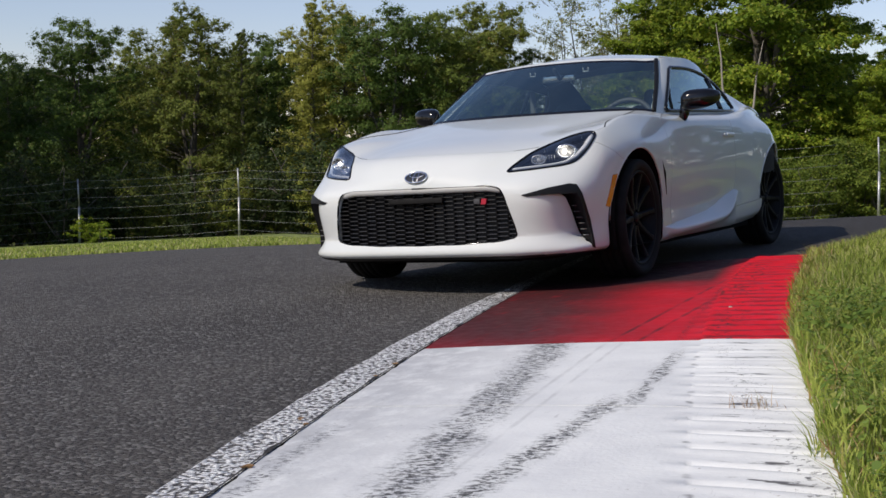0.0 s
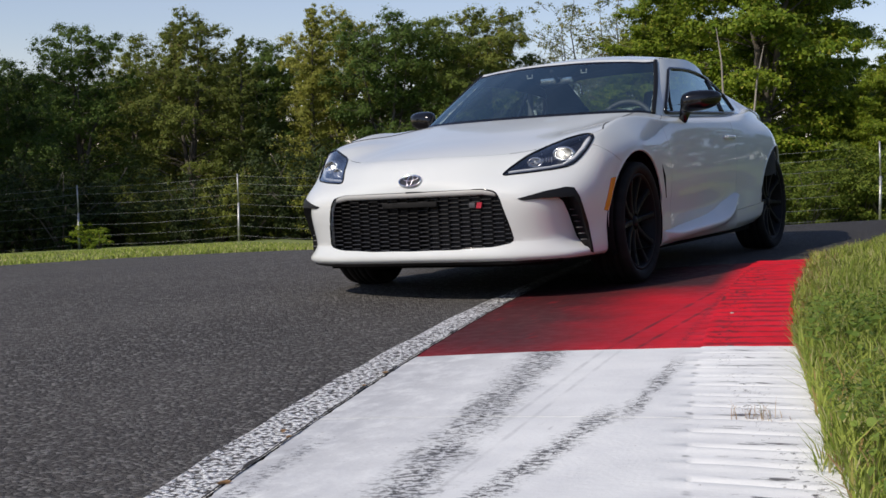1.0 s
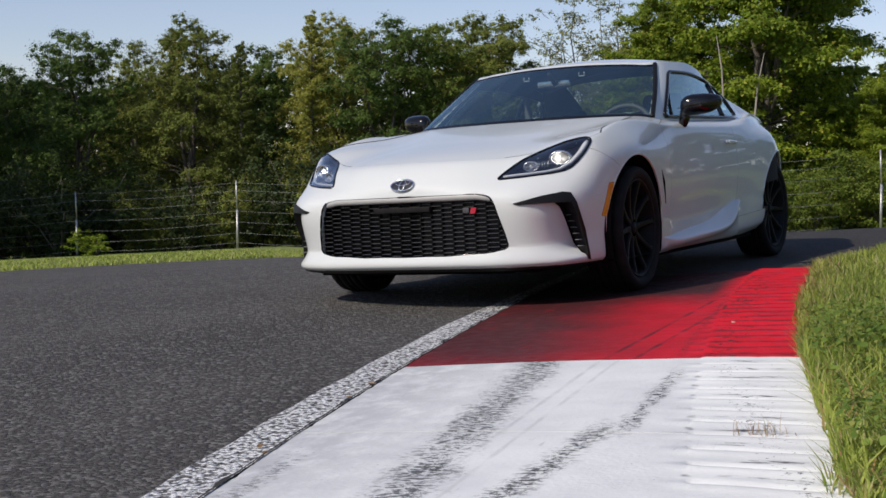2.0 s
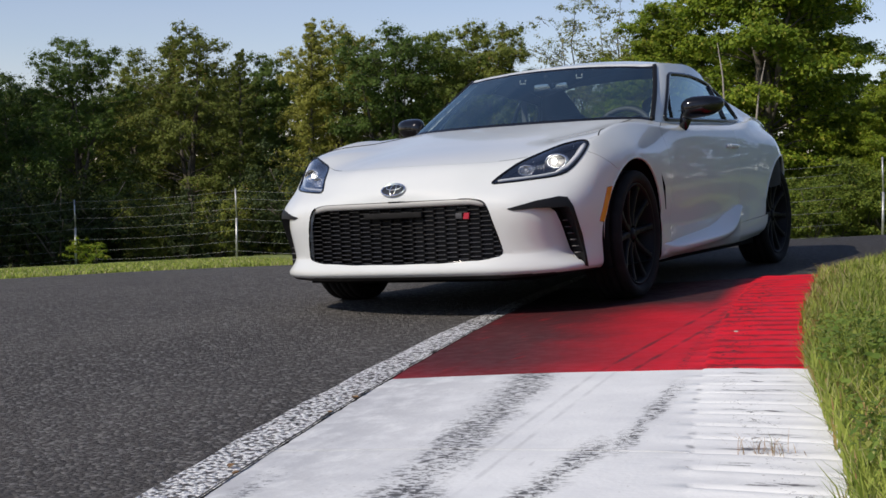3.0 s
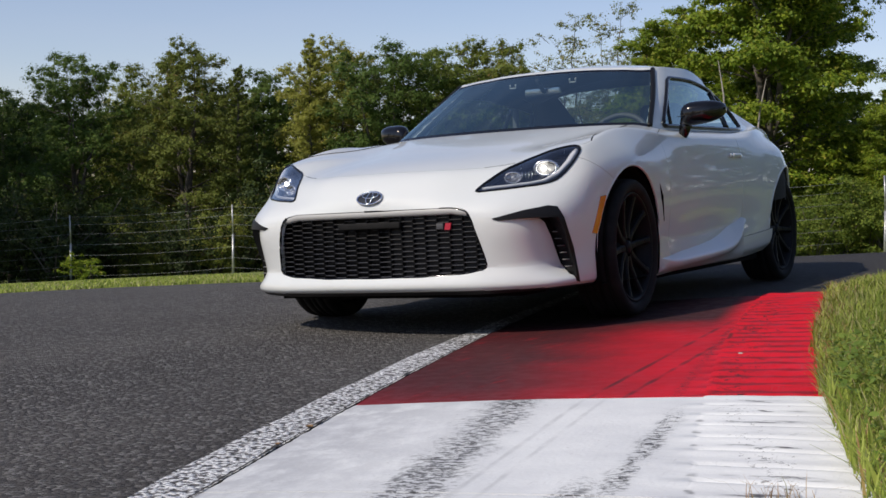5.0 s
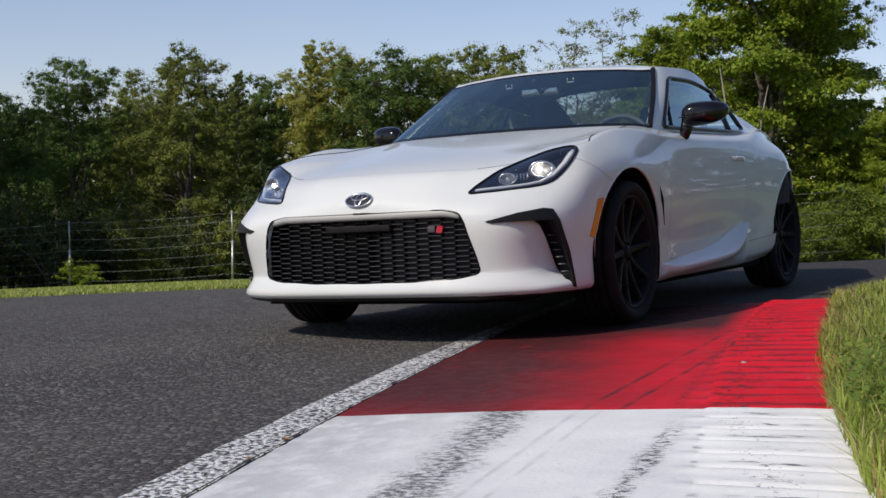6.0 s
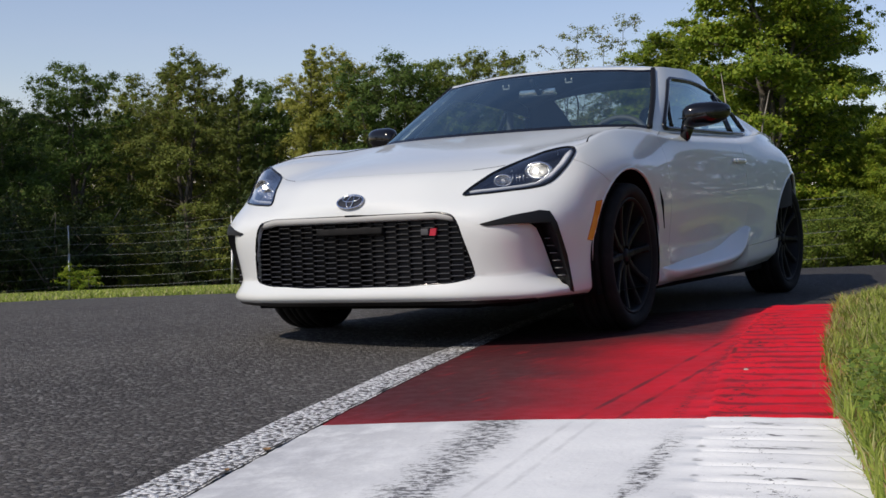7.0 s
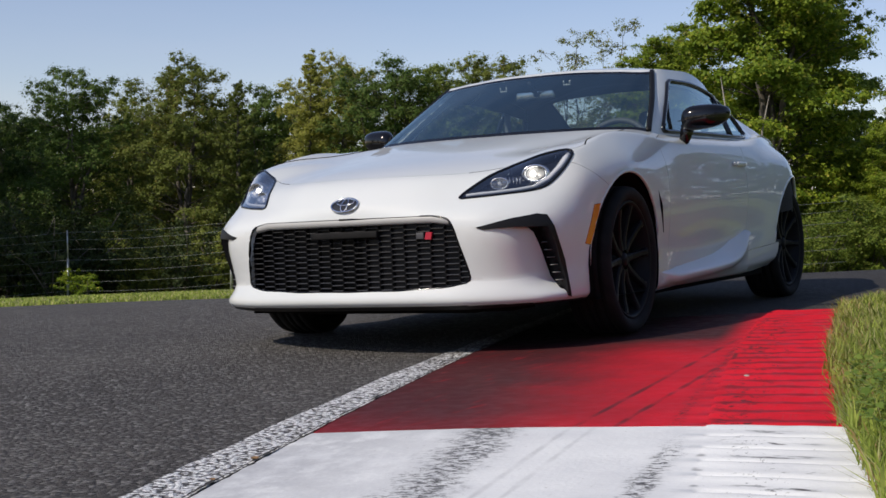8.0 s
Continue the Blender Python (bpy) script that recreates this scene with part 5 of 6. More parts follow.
for sx, slide in ((0.355, -0.17), (-0.37, 0.0)):
    bm = box(sx - 0.25, sx + 0.25, 1.30 + slide, 1.80 + slide, 0.47, 0.66, 0.05, 3)
    seat = part("seat", bm, cabin_dark, car, "black bucket seat")
    bm = box(sx - 0.24, sx + 0.24, 0.0, 0.16, 0.0, 0.47, 0.06, 3)
    for v in bm.verts:
        v.co.x = sx + (v.co.x - sx) * (1.0 - 0.22 * max(0, v.co.z - 0.3) / 0.26)
    bm.transform(Matrix.Translation((0, 1.76 + slide, 0.56)) @ Matrix.Rotation(radians(-17), 4, "X"))
    part("backrest", bm, cabin_dark, seat)
    bm = box(sx - 0.13, sx + 0.13, 0.02, 0.12, 0.0, 0.19, 0.045, 3)
    bm.transform(Matrix.Translation((0, 1.91 + slide, 0.925 if sx > 0 else 0.87)) @ Matrix.Rotation(radians(-12), 4, "X"))
    part("headrest", bm, cabin_dark, seat)
belt = material("seat_belt_grey", (0.09, 0.09, 0.09), 0.7)
for sx in (1, -1):
    part("seat_belt", box(sx * 0.60 - 0.02, sx * 0.60 + 0.02, 1.84, 1.845, 0.62, 1.14), belt, car)
part("rear_view_mirror", box(-0.175, 0.045, 1.10, 1.125, 1.146, 1.198, 0.012, 3), silver_plastic, car, "interior rear-view mirror")
part("mirror_stem", tube([(-0.05, 1.095, 1.165), (-0.05, 1.05, 1.20), (-0.04, 0.99, 1.225)], 0.012, 8), cabin_dark, car)
for x, z in ((0.195, 1.203), (-0.163, 1.198)):  # small pale brackets behind the screen's upper edge
    clip_bm = box(x - 0.020, x + 0.020, 0.935, 0.942, z - 0.014, z - 0.006, 0.002, 1)
    for side in (-0.017, 0.017):
        merge(clip_bm, box(x + side - 0.003, x + side + 0.003, 0.935, 0.942, z - 0.006, z + 0.012))
    part("sensor_bracket", clip_bm, bracket_grey, car, "small pale bracket behind the windscreen")


# ---- fence and woods ----
def at(u, v, dz=0.0):
    """A place on the land by its distance ahead and to the side, in upright coordinates."""
    x, y = u * FWD[0] + v * SIDE[0], u * FWD[1] + v * SIDE[1]
    return TRACK @ Vector((x, y, float(fall(np.array(x), np.array(y))) + dz))


def leaves(rng, centres, radius, count, size, flat=0.5, squash=0.55, plain=True):
    """Small leaves in flattened tufts round the centres, as corners: three each, or four for folded ones."""
    n = len(centres)
    c = np.repeat(centres, count, axis=0)
    r = np.repeat(radius, count)[:, None]
    d = rng.normal(size=(n * count, 3))
    d /= np.linalg.norm(d, axis=1)[:, None]
    p = c + d * r * np.clip(np.abs(rng.normal(size=(n * count, 1))) * 0.62, 0.05, 1.15) * np.array((1, 1, squash))
    out = c * np.array((1, 1, 0)) / (np.linalg.norm(c[:, :2], axis=1)[:, None] + 0.3)
    nrm = d * 0.8 + out * 0.45 + rng.normal(size=d.shape) * 0.33 + np.array((0, 0, flat + 0.25))
    nrm /= np.linalg.norm(nrm, axis=1)[:, None]
    t = np.cross(nrm, rng.normal(size=d.shape))
    t /= np.linalg.norm(t, axis=1)[:, None] + 1e-9
    b = np.cross(nrm, t)
    s = size * rng.uniform(0.55, 1.35, (n * count, 1))
    tip = p + t * s
    tail = p - t * s
    if plain:
        return np.stack([tail + b * s * 0.75, tail - b * s * 0.75, tip], axis=1).reshape(-1, 3)
    lft = p + b * s * 0.62 + nrm * s * 0.2
    rgt = p - b * s * 0.62 + nrm * s * 0.2
    return np.stack([tail, rgt, tip, lft], axis=1).reshape(-1, 3)


def broad_tree(seed, height, spread, mat, first=0.1, stems=3, boughs=26, sprays=8, per=40, leaf=0.05, tuft=0.3,
               squash=0.5, name="broadleaf_tree", label="", taper=0.8, gather=0.0, stout=1.0):
    """A tree of several rising stems; each carries boughs that end in flat sprays of leaves."""
    rng = np.random.default_rng(seed)
    root = empty(name)
    bm = bmesh.new()
    centres, radius = [], []
    r0 = (0.015 * height + 0.03) * stout
    a0 = rng.uniform(0, 6.28)
    fork = 0.28 * height
    merge(bm, tube([(0, 0, 0), (0.04, 0.02, fork * 0.5), (0, 0, fork)], [r0 * 1.15, r0, r0 * 0.9], 8))
    for k in range(stems):
        a = a0 + k * 6.28 / stems + rng.normal() * 0.25
        top_h = height * (1.0 if k == 0 else rng.uniform(0.78, 0.97))
        out = spread * (0.12 if k == 0 else rng.uniform(0.25, 0.5))
        pts = []
        for t in np.linspace(0, 1, 8):
            w = out * t ** 0.8
            pts.append(Vector((math.cos(a) * w, math.sin(a) * w, fork + (top_h - fork) * t)) + Vector(rng.normal(size=3) * 0.012 * height * t * (1 - t) * 4))
        merge(bm, tube(pts, [r0 * 0.62 * (1 - 0.93 * t) for t in np.linspace(0, 1, 8)], 6))
        low = first * height
        for i in range(boughs):
            z = (i + rng.random()) / boughs
            f = z * 7
            if z < 0.22:  # the lowest boughs leave the bole under the fork
                p = Vector((0, 0, low + (fork - low) * z / 0.22))
            else:
                f = (z - 0.22) / 0.78 * 6.9
                p = pts[int(f)].lerp(pts[int(f) + 1], f - int(f))
            rel = (p.z - low) / (height - low)
            prof = min(1.0, 0.55 + 2.2 * rel) * max(0.06, 1.0 - max(0.0, rel - 0.25) / 0.78) ** taper
            ln = spread * prof * rng.uniform(0.6, 1.15) * (1.0 if stems == 1 else 0.82)
            ang = a + i * 2.4 + rng.normal() * 0.3
            rise = ln * (rng.uniform(0.0, 0.35) + 0.7 * rel)
            d = Vector((math.cos(ang), math.sin(ang), 0))
            q = p + d * ln * 0.55 + Vector((0, 0, rise * 0.7))
            e = p + d * ln + Vector((0, 0, rise * (0.85 - 0.2 * rng.random())))
            merge(bm, tube([p, q, e], [r0 * 0.22 * (1.05 - rel), r0 * 0.14 * (1.05 - rel), 0.008], 4))
            s = Vector((-d.y, d.x, 0))
            for j in range(sprays):
                w = 0.22 + 0.8 * (j + rng.random()) / sprays
                c = (p.lerp(q, w * 2) if w < 0.5 else q.lerp(e, w * 2 - 1)) + s * rng.normal() * 0.20 * ln * (1.25 - 0.6 * w)
                c.z += rng.normal() * 0.10 * ln - 0.06 * ln
                if gather:
                    c = p.lerp(e, rng.uniform(0.8 - 0.5 * max(0.0, rel - 0.45), 1.0) if j else 0.55) + Vector(np.clip(rng.normal(size=3), -1.5, 1.5) * np.array((1, 1, 0.3 + 0.5 * max(0, squash - 0.45))) * gather * 1.05)
                centres.append(np.array(c))
                radius.append(tuft * rng.uniform(0.55, 1.25) * (0.62 + 0.38 * (1 - rel)))
                if j % 3 == 0:
                    merge(bm, tube([p.lerp(e, min(1.0, w * 0.8)), c], [0.012, 0.005], 3, False))
        for j in range(sprays * (2 if per > 30 else 1)):  # the leader is leafy to its tip
            w = rng.random() ** 0.8
            c = pts[4].lerp(pts[7], w)
            centres.append(np.array(c) + rng.normal(size=3) * (0.12 + 0.34 * (1 - w) * (per > 30)) * np.array((1, 1, 0.5)))
            radius.append(tuft * rng.uniform(0.5, 0.95))
    part("trunk", bm, bark, root)
    raw_quads("crown", leaves(rng, np.array(centres), np.array(radius), per, leaf, squash=squash), mat, root, per=3)
    return tagged(root, label, "tree", "trees of the wood")


def conifer(seed, height, spread, mat, label):
    rng = np.random.default_rng(seed)
    root = empty("conifer_tree")
    bm = tube([(0, 0, 0), (0.05, 0, height * 0.5), (0, 0, height)], [0.02 * height, 0.012 * height, 0.01], 7)
    centres, radius = [], []
    for k in range(110):
        t = 0.08 + 0.92 * (k + rng.random()) / 110
        ang = k * 2.4 + rng.normal() * 0.3
        ln = spread * (1.03 - t) ** 0.72 * rng.uniform(0.4, 1.2)
        p = Vector((0, 0, height * t))
        e = p + Vector((math.cos(ang) * ln, math.sin(ang) * ln, ln * (0.45 - 0.35 * (1 - t))))
        merge(bm, tube([p, e], [0.022, 0.006], 4))
        for w in (np.arange(0.2, 1.02, 0.2) if t < 0.8 else (0.3, 0.65, 1.0)):
            centres.append(np.array(p.lerp(e, w)) + rng.normal(size=3) * 0.07)
            radius.append(0.10 + 0.27 * (1 - t) + 0.06 * rng.random())
    part("trunk", bm, bark, root)
    raw_quads("crown", leaves(rng, np.array(centres), np.array(radius), 80, 0.042, 0.1, 0.8), mat, root, per=3)
    return tagged(root, label, "tree", "trees of the wood")


def shrub(seed, height, spread, mat, label, count=70, leaf=0.03):
    rng = np.random.default_rng(seed)
    root = empty("shrub")
    bm = bmesh.new()
    centres, radius = [], []
    for k in range(9):
        ang = rng.uniform(0, 6.28)
        e = Vector((math.cos(ang) * spread * 0.7, math.sin(ang) * spread * 0.7, height * rng.uniform(0.55, 0.95)))
        merge(bm, tube([(0, 0, 0), e * 0.5 + Vector((0, 0, 0.1 * height)), e], [0.02, 0.014, 0.006], 5))
        for w in (0.35, 0.6, 0.85, 1.0):
            for _ in range(3):
                centres.append(np.array(e) * w + rng.normal(size=3) * 0.17 * spread)
                radius.append(0.2 * height * rng.uniform(0.5, 1.0))
    part("stem", bm, bark, root)
    raw_quads("foliage", leaves(rng, np.array(centres), np.array(radius), count, leaf), mat, root, per=3)
    return tagged(root, label, "shrub", "shrubs of the wood's edge")


def stand(ob, u, v, turn, size=1.0, dz=-0.1):
    p = at(u, v, dz)
    return copy_thing(ob, Matrix.Translation(p) @ Matrix.Rotation(turn, 4, "Z") @ Matrix.Scale(size / ob.scale[0], 4))


def set_down(ob, u, v, turn=0.0, size=1.0, dz=-0.1):
    p = at(u, v, dz)
    ob.matrix_basis = Matrix.Translation(p) @ Matrix.Rotation(turn, 4, "Z") @ Matrix.Scale(size, 4)
    return ob


MAPLE = broad_tree(11, 10, 2.0, leaf_maple, 0.10, 5, 15, 19, 86, 0.046, 0.46, 0.46, "maple_tree", "broad sunlit green maple behind the fence", 0.35, 0.36)
DARK_A = broad_tree(21, 10, 3.3, leaf_dark, 0.04, 4, 16, 13, 84, 0.043, 0.50, 0.66, label="dense dark green broadleaf tree at the wood's edge", taper=0.36, gather=0.44)
DARK_B = broad_tree(33, 10, 2.6, leaf_dark, 0.04, 3, 20, 13, 84, 0.043, 0.46, 0.68, label="narrow dark green broadleaf tree at the wood's edge", taper=0.42, gather=0.40)
OLIVE_A = broad_tree(44, 10, 3.2, leaf_olive, 0.04, 4, 16, 13, 84, 0.042, 0.46, 0.7, label="olive green tree with some browning leaves", taper=0.38, gather=0.40)
OLIVE_B = broad_tree(57, 10, 2.3, leaf_olive, 0.04, 2, 30, 12, 84, 0.042, 0.42, 0.72, label="slender olive green tree turning yellow", taper=0.46, gather=0.36)
SPARSE = broad_tree(66, 10, 1.9, leaf_pale, 0.35, 4, 17, 8, 26, 0.036, 0.42, 0.6, "sparse_tree", "thin, half bare tree with few pale leaves", 0.4, 0.30, 0.55)
SPRUCE = conifer(71, 10, 2.6, leaf_olive, "olive green conifer at the wood's edge")
BACK = broad_tree(91, 10, 3.6, leaf_dark, 0.03, 4, 20, 7, 17, 0.125, 0.62, 0.6, label="dense green tree deeper in the wood", taper=0.4, gather=0.45)
SHRUB = shrub(81, 1.8, 1.3, leaf_shade, "green shrub under the trees, their shade painted into its leaves", 92, 0.027)
DRY = shrub(85, 1.8, 1.2, leaf_olive, "olive and brown shrub behind the fence", 92, 0.026)
SUNNY = shrub(82, 1.8, 1.3, leaf_sunny, "sunlit green shrub under the trees", 110, 0.028)
BRIGHT = shrub(83, 1.0, 1.1, leaf_maple, "bright yellow-green bush beside a fence post", 60, 0.03)

EYE_U, EYE_V = -7.83, -0.3


def by_sight(px, depth):
    """Distance ahead and to the side of what stands at that place across the first view."""
    return EYE_U + depth, EYE_V + (px - 784) / 2463 * depth


WOOD = [  # kind, place across the view, distance, size against the 10 m model
    (DARK_B, -40, 72, 1.08), (DARK_A, 35, 76, 1.05), (DARK_A, 150, 70, 1.12), (SPRUCE, 318, 73, 1.14), (OLIVE_B, 240, 76, 1.08), (OLIVE_A, 345, 70, 1.12), (SPRUCE, 432, 69, 1.0), (OLIVE_B, 400, 76, 1.0), (DARK_B, 475, 76, 1.06),
    (SPRUCE, 558, 70, 1.14), (OLIVE_A, 605, 74, 1.16), (DARK_A, 690, 70, 1.14), (DARK_A, 760, 72, 1.17), (OLIVE_B, 829, 76, 1.28), (OLIVE_B, 884, 74, 1.24), (DARK_B, 924, 76, 1.0),
    (SPARSE, 1010, 76, 1.40), (SPARSE, 1085, 74, 1.42), (OLIVE_B, 1130, 72, 1.13), (OLIVE_A, 1060, 80, 0.98), (MAPLE, 1352, 64, 1.85), (MAPLE, 1412, 69, 1.62), (MAPLE, 1230, 74, 1.36), (MAPLE, 1580, 61, 0.80), (MAPLE, 1650, 62, 0.84), (DARK_A, 1500, 72, 0.80), (MAPLE, 1525, 64, 0.62),
    (BACK, -20, 84, 1.0), (BACK, 60, 82, 1.03), (BACK, 135, 86, 1.0), (BACK, 215, 82, 0.96), (BACK, 300, 86, 1.05), (BACK, 390, 82, 1.05), (BACK, 460, 86, 0.98), (BACK, 530, 84, 1.08), (BACK, 650, 82, 1.12), (BACK, 740, 86, 1.12),
    # those at -360, -480 and -400 are unseen, added to shade the wood's left
    (BACK, 820, 84, 1.15), (BACK, 900, 86, 1.02), (BACK, 985, 88, 0.82), (BACK, 1160, 84, 0.95), (BACK, 1320, 80, 1.2), (BACK, 1500, 80, 0.72), (BACK, -360, 63, 1.7), (BACK, -480, 54, 1.6), (BACK, -400, 68, 1.5), (BACK, 1425, 76, 0.85),
    (BACK, -60, 91, 1.1), (BACK, 20, 90, 1.1), (BACK, 100, 92, 1.05), (BACK, 180, 90, 1.0), (BACK, 260, 92, 1.02), (BACK, 350, 91, 1.0),
    (BACK, 1535, 76, 0.78), (BACK, 1600, 74, 0.85), (BACK, 1570, 82, 0.95), (MAPLE, 1095, 68, 0.80), (OLIVE_A, 1020, 72, 0.72), (MAPLE, 1165, 70, 1.22)]
turn_rng = random.Random(5)
used = set()
for kind, px, depth, size in WOOD:
    u, v = by_sight(px, depth)
    turn = turn_rng.uniform(0, 6.28)
    if kind.name in used:
        stand(kind, u, v, turn, size)
    else:
        used.add(kind.name)
        set_down(kind, u, v, turn, size)
for i in range(23):  # the wood carried on out of view, added to dim sky light on the car
    ang = radians(-150 + i * 10.2)
    d = 46 + turn_rng.uniform(0, 10)
    p = TRACK @ Vector((d * math.cos(ang), d * math.sin(ang), -0.6))
    copy_thing(BACK, Matrix.Translation(p) @ Matrix.Rotation(turn_rng.uniform(0, 6.28), 4, "Z") @ Matrix.Scale(turn_rng.uniform(0.9, 1.2), 4))
for i in range(16):  # and behind the verge, closing the view past the car
    ang = radians(38 + i * 2.9)
    d = 50 + 9 * (i % 2) + turn_rng.uniform(0, 4)
    p = TRACK @ Vector((d * math.cos(ang), d * math.sin(ang), -1.2))
    copy_thing(BACK, Matrix.Translation(p) @ Matrix.Rotation(turn_rng.uniform(0, 6.28), 4, "Z") @ Matrix.Scale(turn_rng.uniform(0.85, 1.15), 4))
first = True
for i in range(34):
    px = -40 + i * 49 + turn_rng.uniform(-14, 14)
    depth = (62 if px < 1000 else 56) + turn_rng.uniform(0, 5)
    u, v = by_sight(px, depth)
    if first:
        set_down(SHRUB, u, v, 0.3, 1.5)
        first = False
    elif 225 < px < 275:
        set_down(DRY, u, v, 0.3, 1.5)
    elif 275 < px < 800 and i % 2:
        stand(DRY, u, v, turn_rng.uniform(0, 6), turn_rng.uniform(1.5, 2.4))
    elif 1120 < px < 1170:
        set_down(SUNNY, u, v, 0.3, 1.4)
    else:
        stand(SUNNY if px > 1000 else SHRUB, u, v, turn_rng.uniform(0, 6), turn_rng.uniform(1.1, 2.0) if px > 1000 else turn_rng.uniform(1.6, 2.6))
u, v = by_sight(178, 55)
set_down(BRIGHT, u, v)

# a pale, bare forked tree in front of the maples
bare = empty("bare_tree")
fork = tube([(0, 0, 0), (0.05, 0, 1.6), (-0.25, 0, 3.4), (-0.62, 0.1, 5.2), (-0.98, 0.15, 6.6), (-1.05, 0.2, 8.0), (-1.3, 0.3, 9.6)], [0.12, 0.10, 0.08, 0.065, 0.052, 0.04, 0.012], 8)
merge(fork, tube([(0.03, 0, 1.5), (0.2, 0, 3.4), (0.30, 0.05, 4.6), (0.50, 0.1, 5.8), (0.62, 0.15, 7.2), (0.95, 0.3, 8.8)], [0.09, 0.08, 0.068, 0.055, 0.042, 0.012], 8))
for p, q in (((-0.62, 0.1, 5.2), (-0.45, 0.2, 6.0)), ((-0.3, 0, 3.6), (-0.8, 0, 4.3))):
    merge(fork, tube([p, q], [0.03, 0.008], 5))
part("trunk", fork, material("pale_bark", (0.30, 0.27, 0.23), 0.85), bare)
tagged(bare, "pale bare forked tree in front of the maples", "tree")
u, v = by_sight(1316, 60.5)
set_down(bare, u, v, math.atan2(SIDE[1], SIDE[0]), 0.92)

# wire fence: galvanised posts and seven wires
fence = empty("fence")
tagged(fence, "tall wire fence on galvanised posts in front of the woods", "fence", kind="structure")
FENCE = [by_sight(142 + 283 * i, 60.0 - 2.3 * i) for i in range(-1, 6)]
ends = [at(u, v, -0.3) for u, v in FENCE]
TALL = 3.1
for p in ends:
    merged = tube([p, p + Vector((0, 0, 1.9))], 0.048, 8)
    part("post", merged, post_metal, fence)
    part("post_top", tube([p + Vector((0, 0, 1.9)), p + Vector((-0.05, 0, TALL))], 0.032, 8), post_metal, fence)
for h in (0.55, 0.95, 1.4, 1.85, 2.3, 2.7, 3.02):
    pts = []
    for a, b in zip(ends, ends[1:]):
        for t in (0, 0.25, 0.5, 0.75):
            q = a.lerp(b, t)
            pts.append(q + Vector((0, 0, h - 0.10 * 4 * t * (1 - t))))
    part("wire", tube(pts, 0.0046, 4), wire_metal, fence)


# ---- grass ----
def blades(rng, xs, ys, zs, tall, wide, lean):
    """Curved blades of two quads each, as (n * 2 * 4, 3) corners, all in the track's frame."""
    n = len(xs)
    root = np.stack([xs, ys, zs], axis=1)
    a = rng.uniform(0, 2 * math.pi, n)
    d = np.stack([np.cos(a), np.sin(a), np.zeros(n)], axis=1)
    s = np.stack([-np.sin(a), np.cos(a), np.zeros(n)], axis=1) * (wide * rng.uniform(0.6, 1.3, n))[:, None] / 2
    h = (tall * rng.uniform(0.45, 1.25, n))[:, None]
    bend = (lean * rng.uniform(0.1, 1.3, n))[:, None] * h
    up = np.array((0, 0, 1.0))
    m = root + up * h * 0.55 + d * bend * 0.35
    t = root + up * h * (1 - 0.15 * lean) + d * bend
    q1 = np.stack([root - s, root + s, m + s * 0.85, m - s * 0.85], axis=1)
    q2 = np.stack([m - s * 0.85, m + s * 0.85, t + s * 0.12, t - s * 0.12], axis=1)
    return np.concatenate([q1, q2], axis=1).reshape(-1, 4, 3)


def strip_mesh(name, quads, mat, label):
    """Joins each blade's two quads so that a blade is one island."""
    n = len(quads) // 2
    q = quads.reshape(n, 2, 4, 3)
    verts = np.concatenate([q[:, 0], q[:, 1, 2:4]], axis=1).reshape(-1, 3)
    base = np.arange(n)[:, None] * 6
    loops = np.concatenate([base + np.array((0, 1, 2, 3)), base + np.array((3, 2, 4, 5))], axis=1).ravel()
    me = bpy.data.meshes.new(name)
    me.vertices.add(n * 6)
    me.vertices.foreach_set("co", verts.astype(np.float32).ravel())
    me.loops.add(n * 8)
    me.loops.foreach_set("vertex_index", loops.astype(np.int32))
    me.polygons.add(n * 2)
    me.polygons.foreach_set("loop_start", np.arange(0, n * 8, 4, dtype=np.int32))
    me.materials.append(mat)
    me.update(calc_edges=True)
    me.validate()
    ob = new(name, me)
    ob.matrix_basis = TRACK
    return tagged(ob, label, "grass", kind="stuff")


rng = np.random.default_rng(9)
n = 190000
gy0 = rng.uniform(-8.2, 4.5, n)
gx0 = grass_edge(gy0) + rng.uniform(-0.06, 1.42, n)
lump = np.array([noise.noise(Vector((a * 3.2, b * 3.2, 0.5))) + 0.6 * noise.noise(Vector((a * 11.0, b * 11.0, 2.5))) for a, b in zip(gx0, gy0)])
ragged = np.array([noise.noise(Vector((b * 5.0, 1.5, 0.5))) + 0.6 * noise.noise(Vector((b * 17.0, 4.5, 0.5))) for b in gy0]) * 0.035
keep = (gx0 - grass_edge(gy0) > ragged + 0.01) & (rng.random(n) < 0.75 + 0.6 * lump)
gx0, gy0, lump = gx0[keep], gy0[keep], lump[keep]
gz0 = fall(gx0, gy0) + verge_rise(gx0, gy0) - 0.012
lush = np.clip((-1.2 - gy0) / 1.6, 0, 1)  # longer towards the white section
tall = (0.068 + 0.030 * lush + 0.045 * np.clip(lump, -0.6, 1)) * (0.7 + 0.3 * np.clip((gx0 - grass_edge(gy0)) / 0.25, 0, 1))
strip_mesh("verge_grass", blades(rng, gx0, gy0, gz0, tall, 0.0044, 0.75), blade_green, "uncut sunlit grass with dry stalks beside the kerb")

n = 7000  # long, broad blades hang over the kerb beside the white section
ly = rng.uniform(-8.2, -1.6, n)
lx = grass_edge(ly) + 0.01 + rng.random(n) ** 1.5 * 1.2
lz = fall(lx, ly) + verge_rise(lx, ly) - 0.005
strip_mesh("long_grass", blades(rng, lx, ly, lz, 0.05 + 0.045 * np.clip((-1.6 - ly) / 1.4, 0, 1), 0.006, 0.85), blade_long, "long yellow-green grass blades leaning over the kerb")

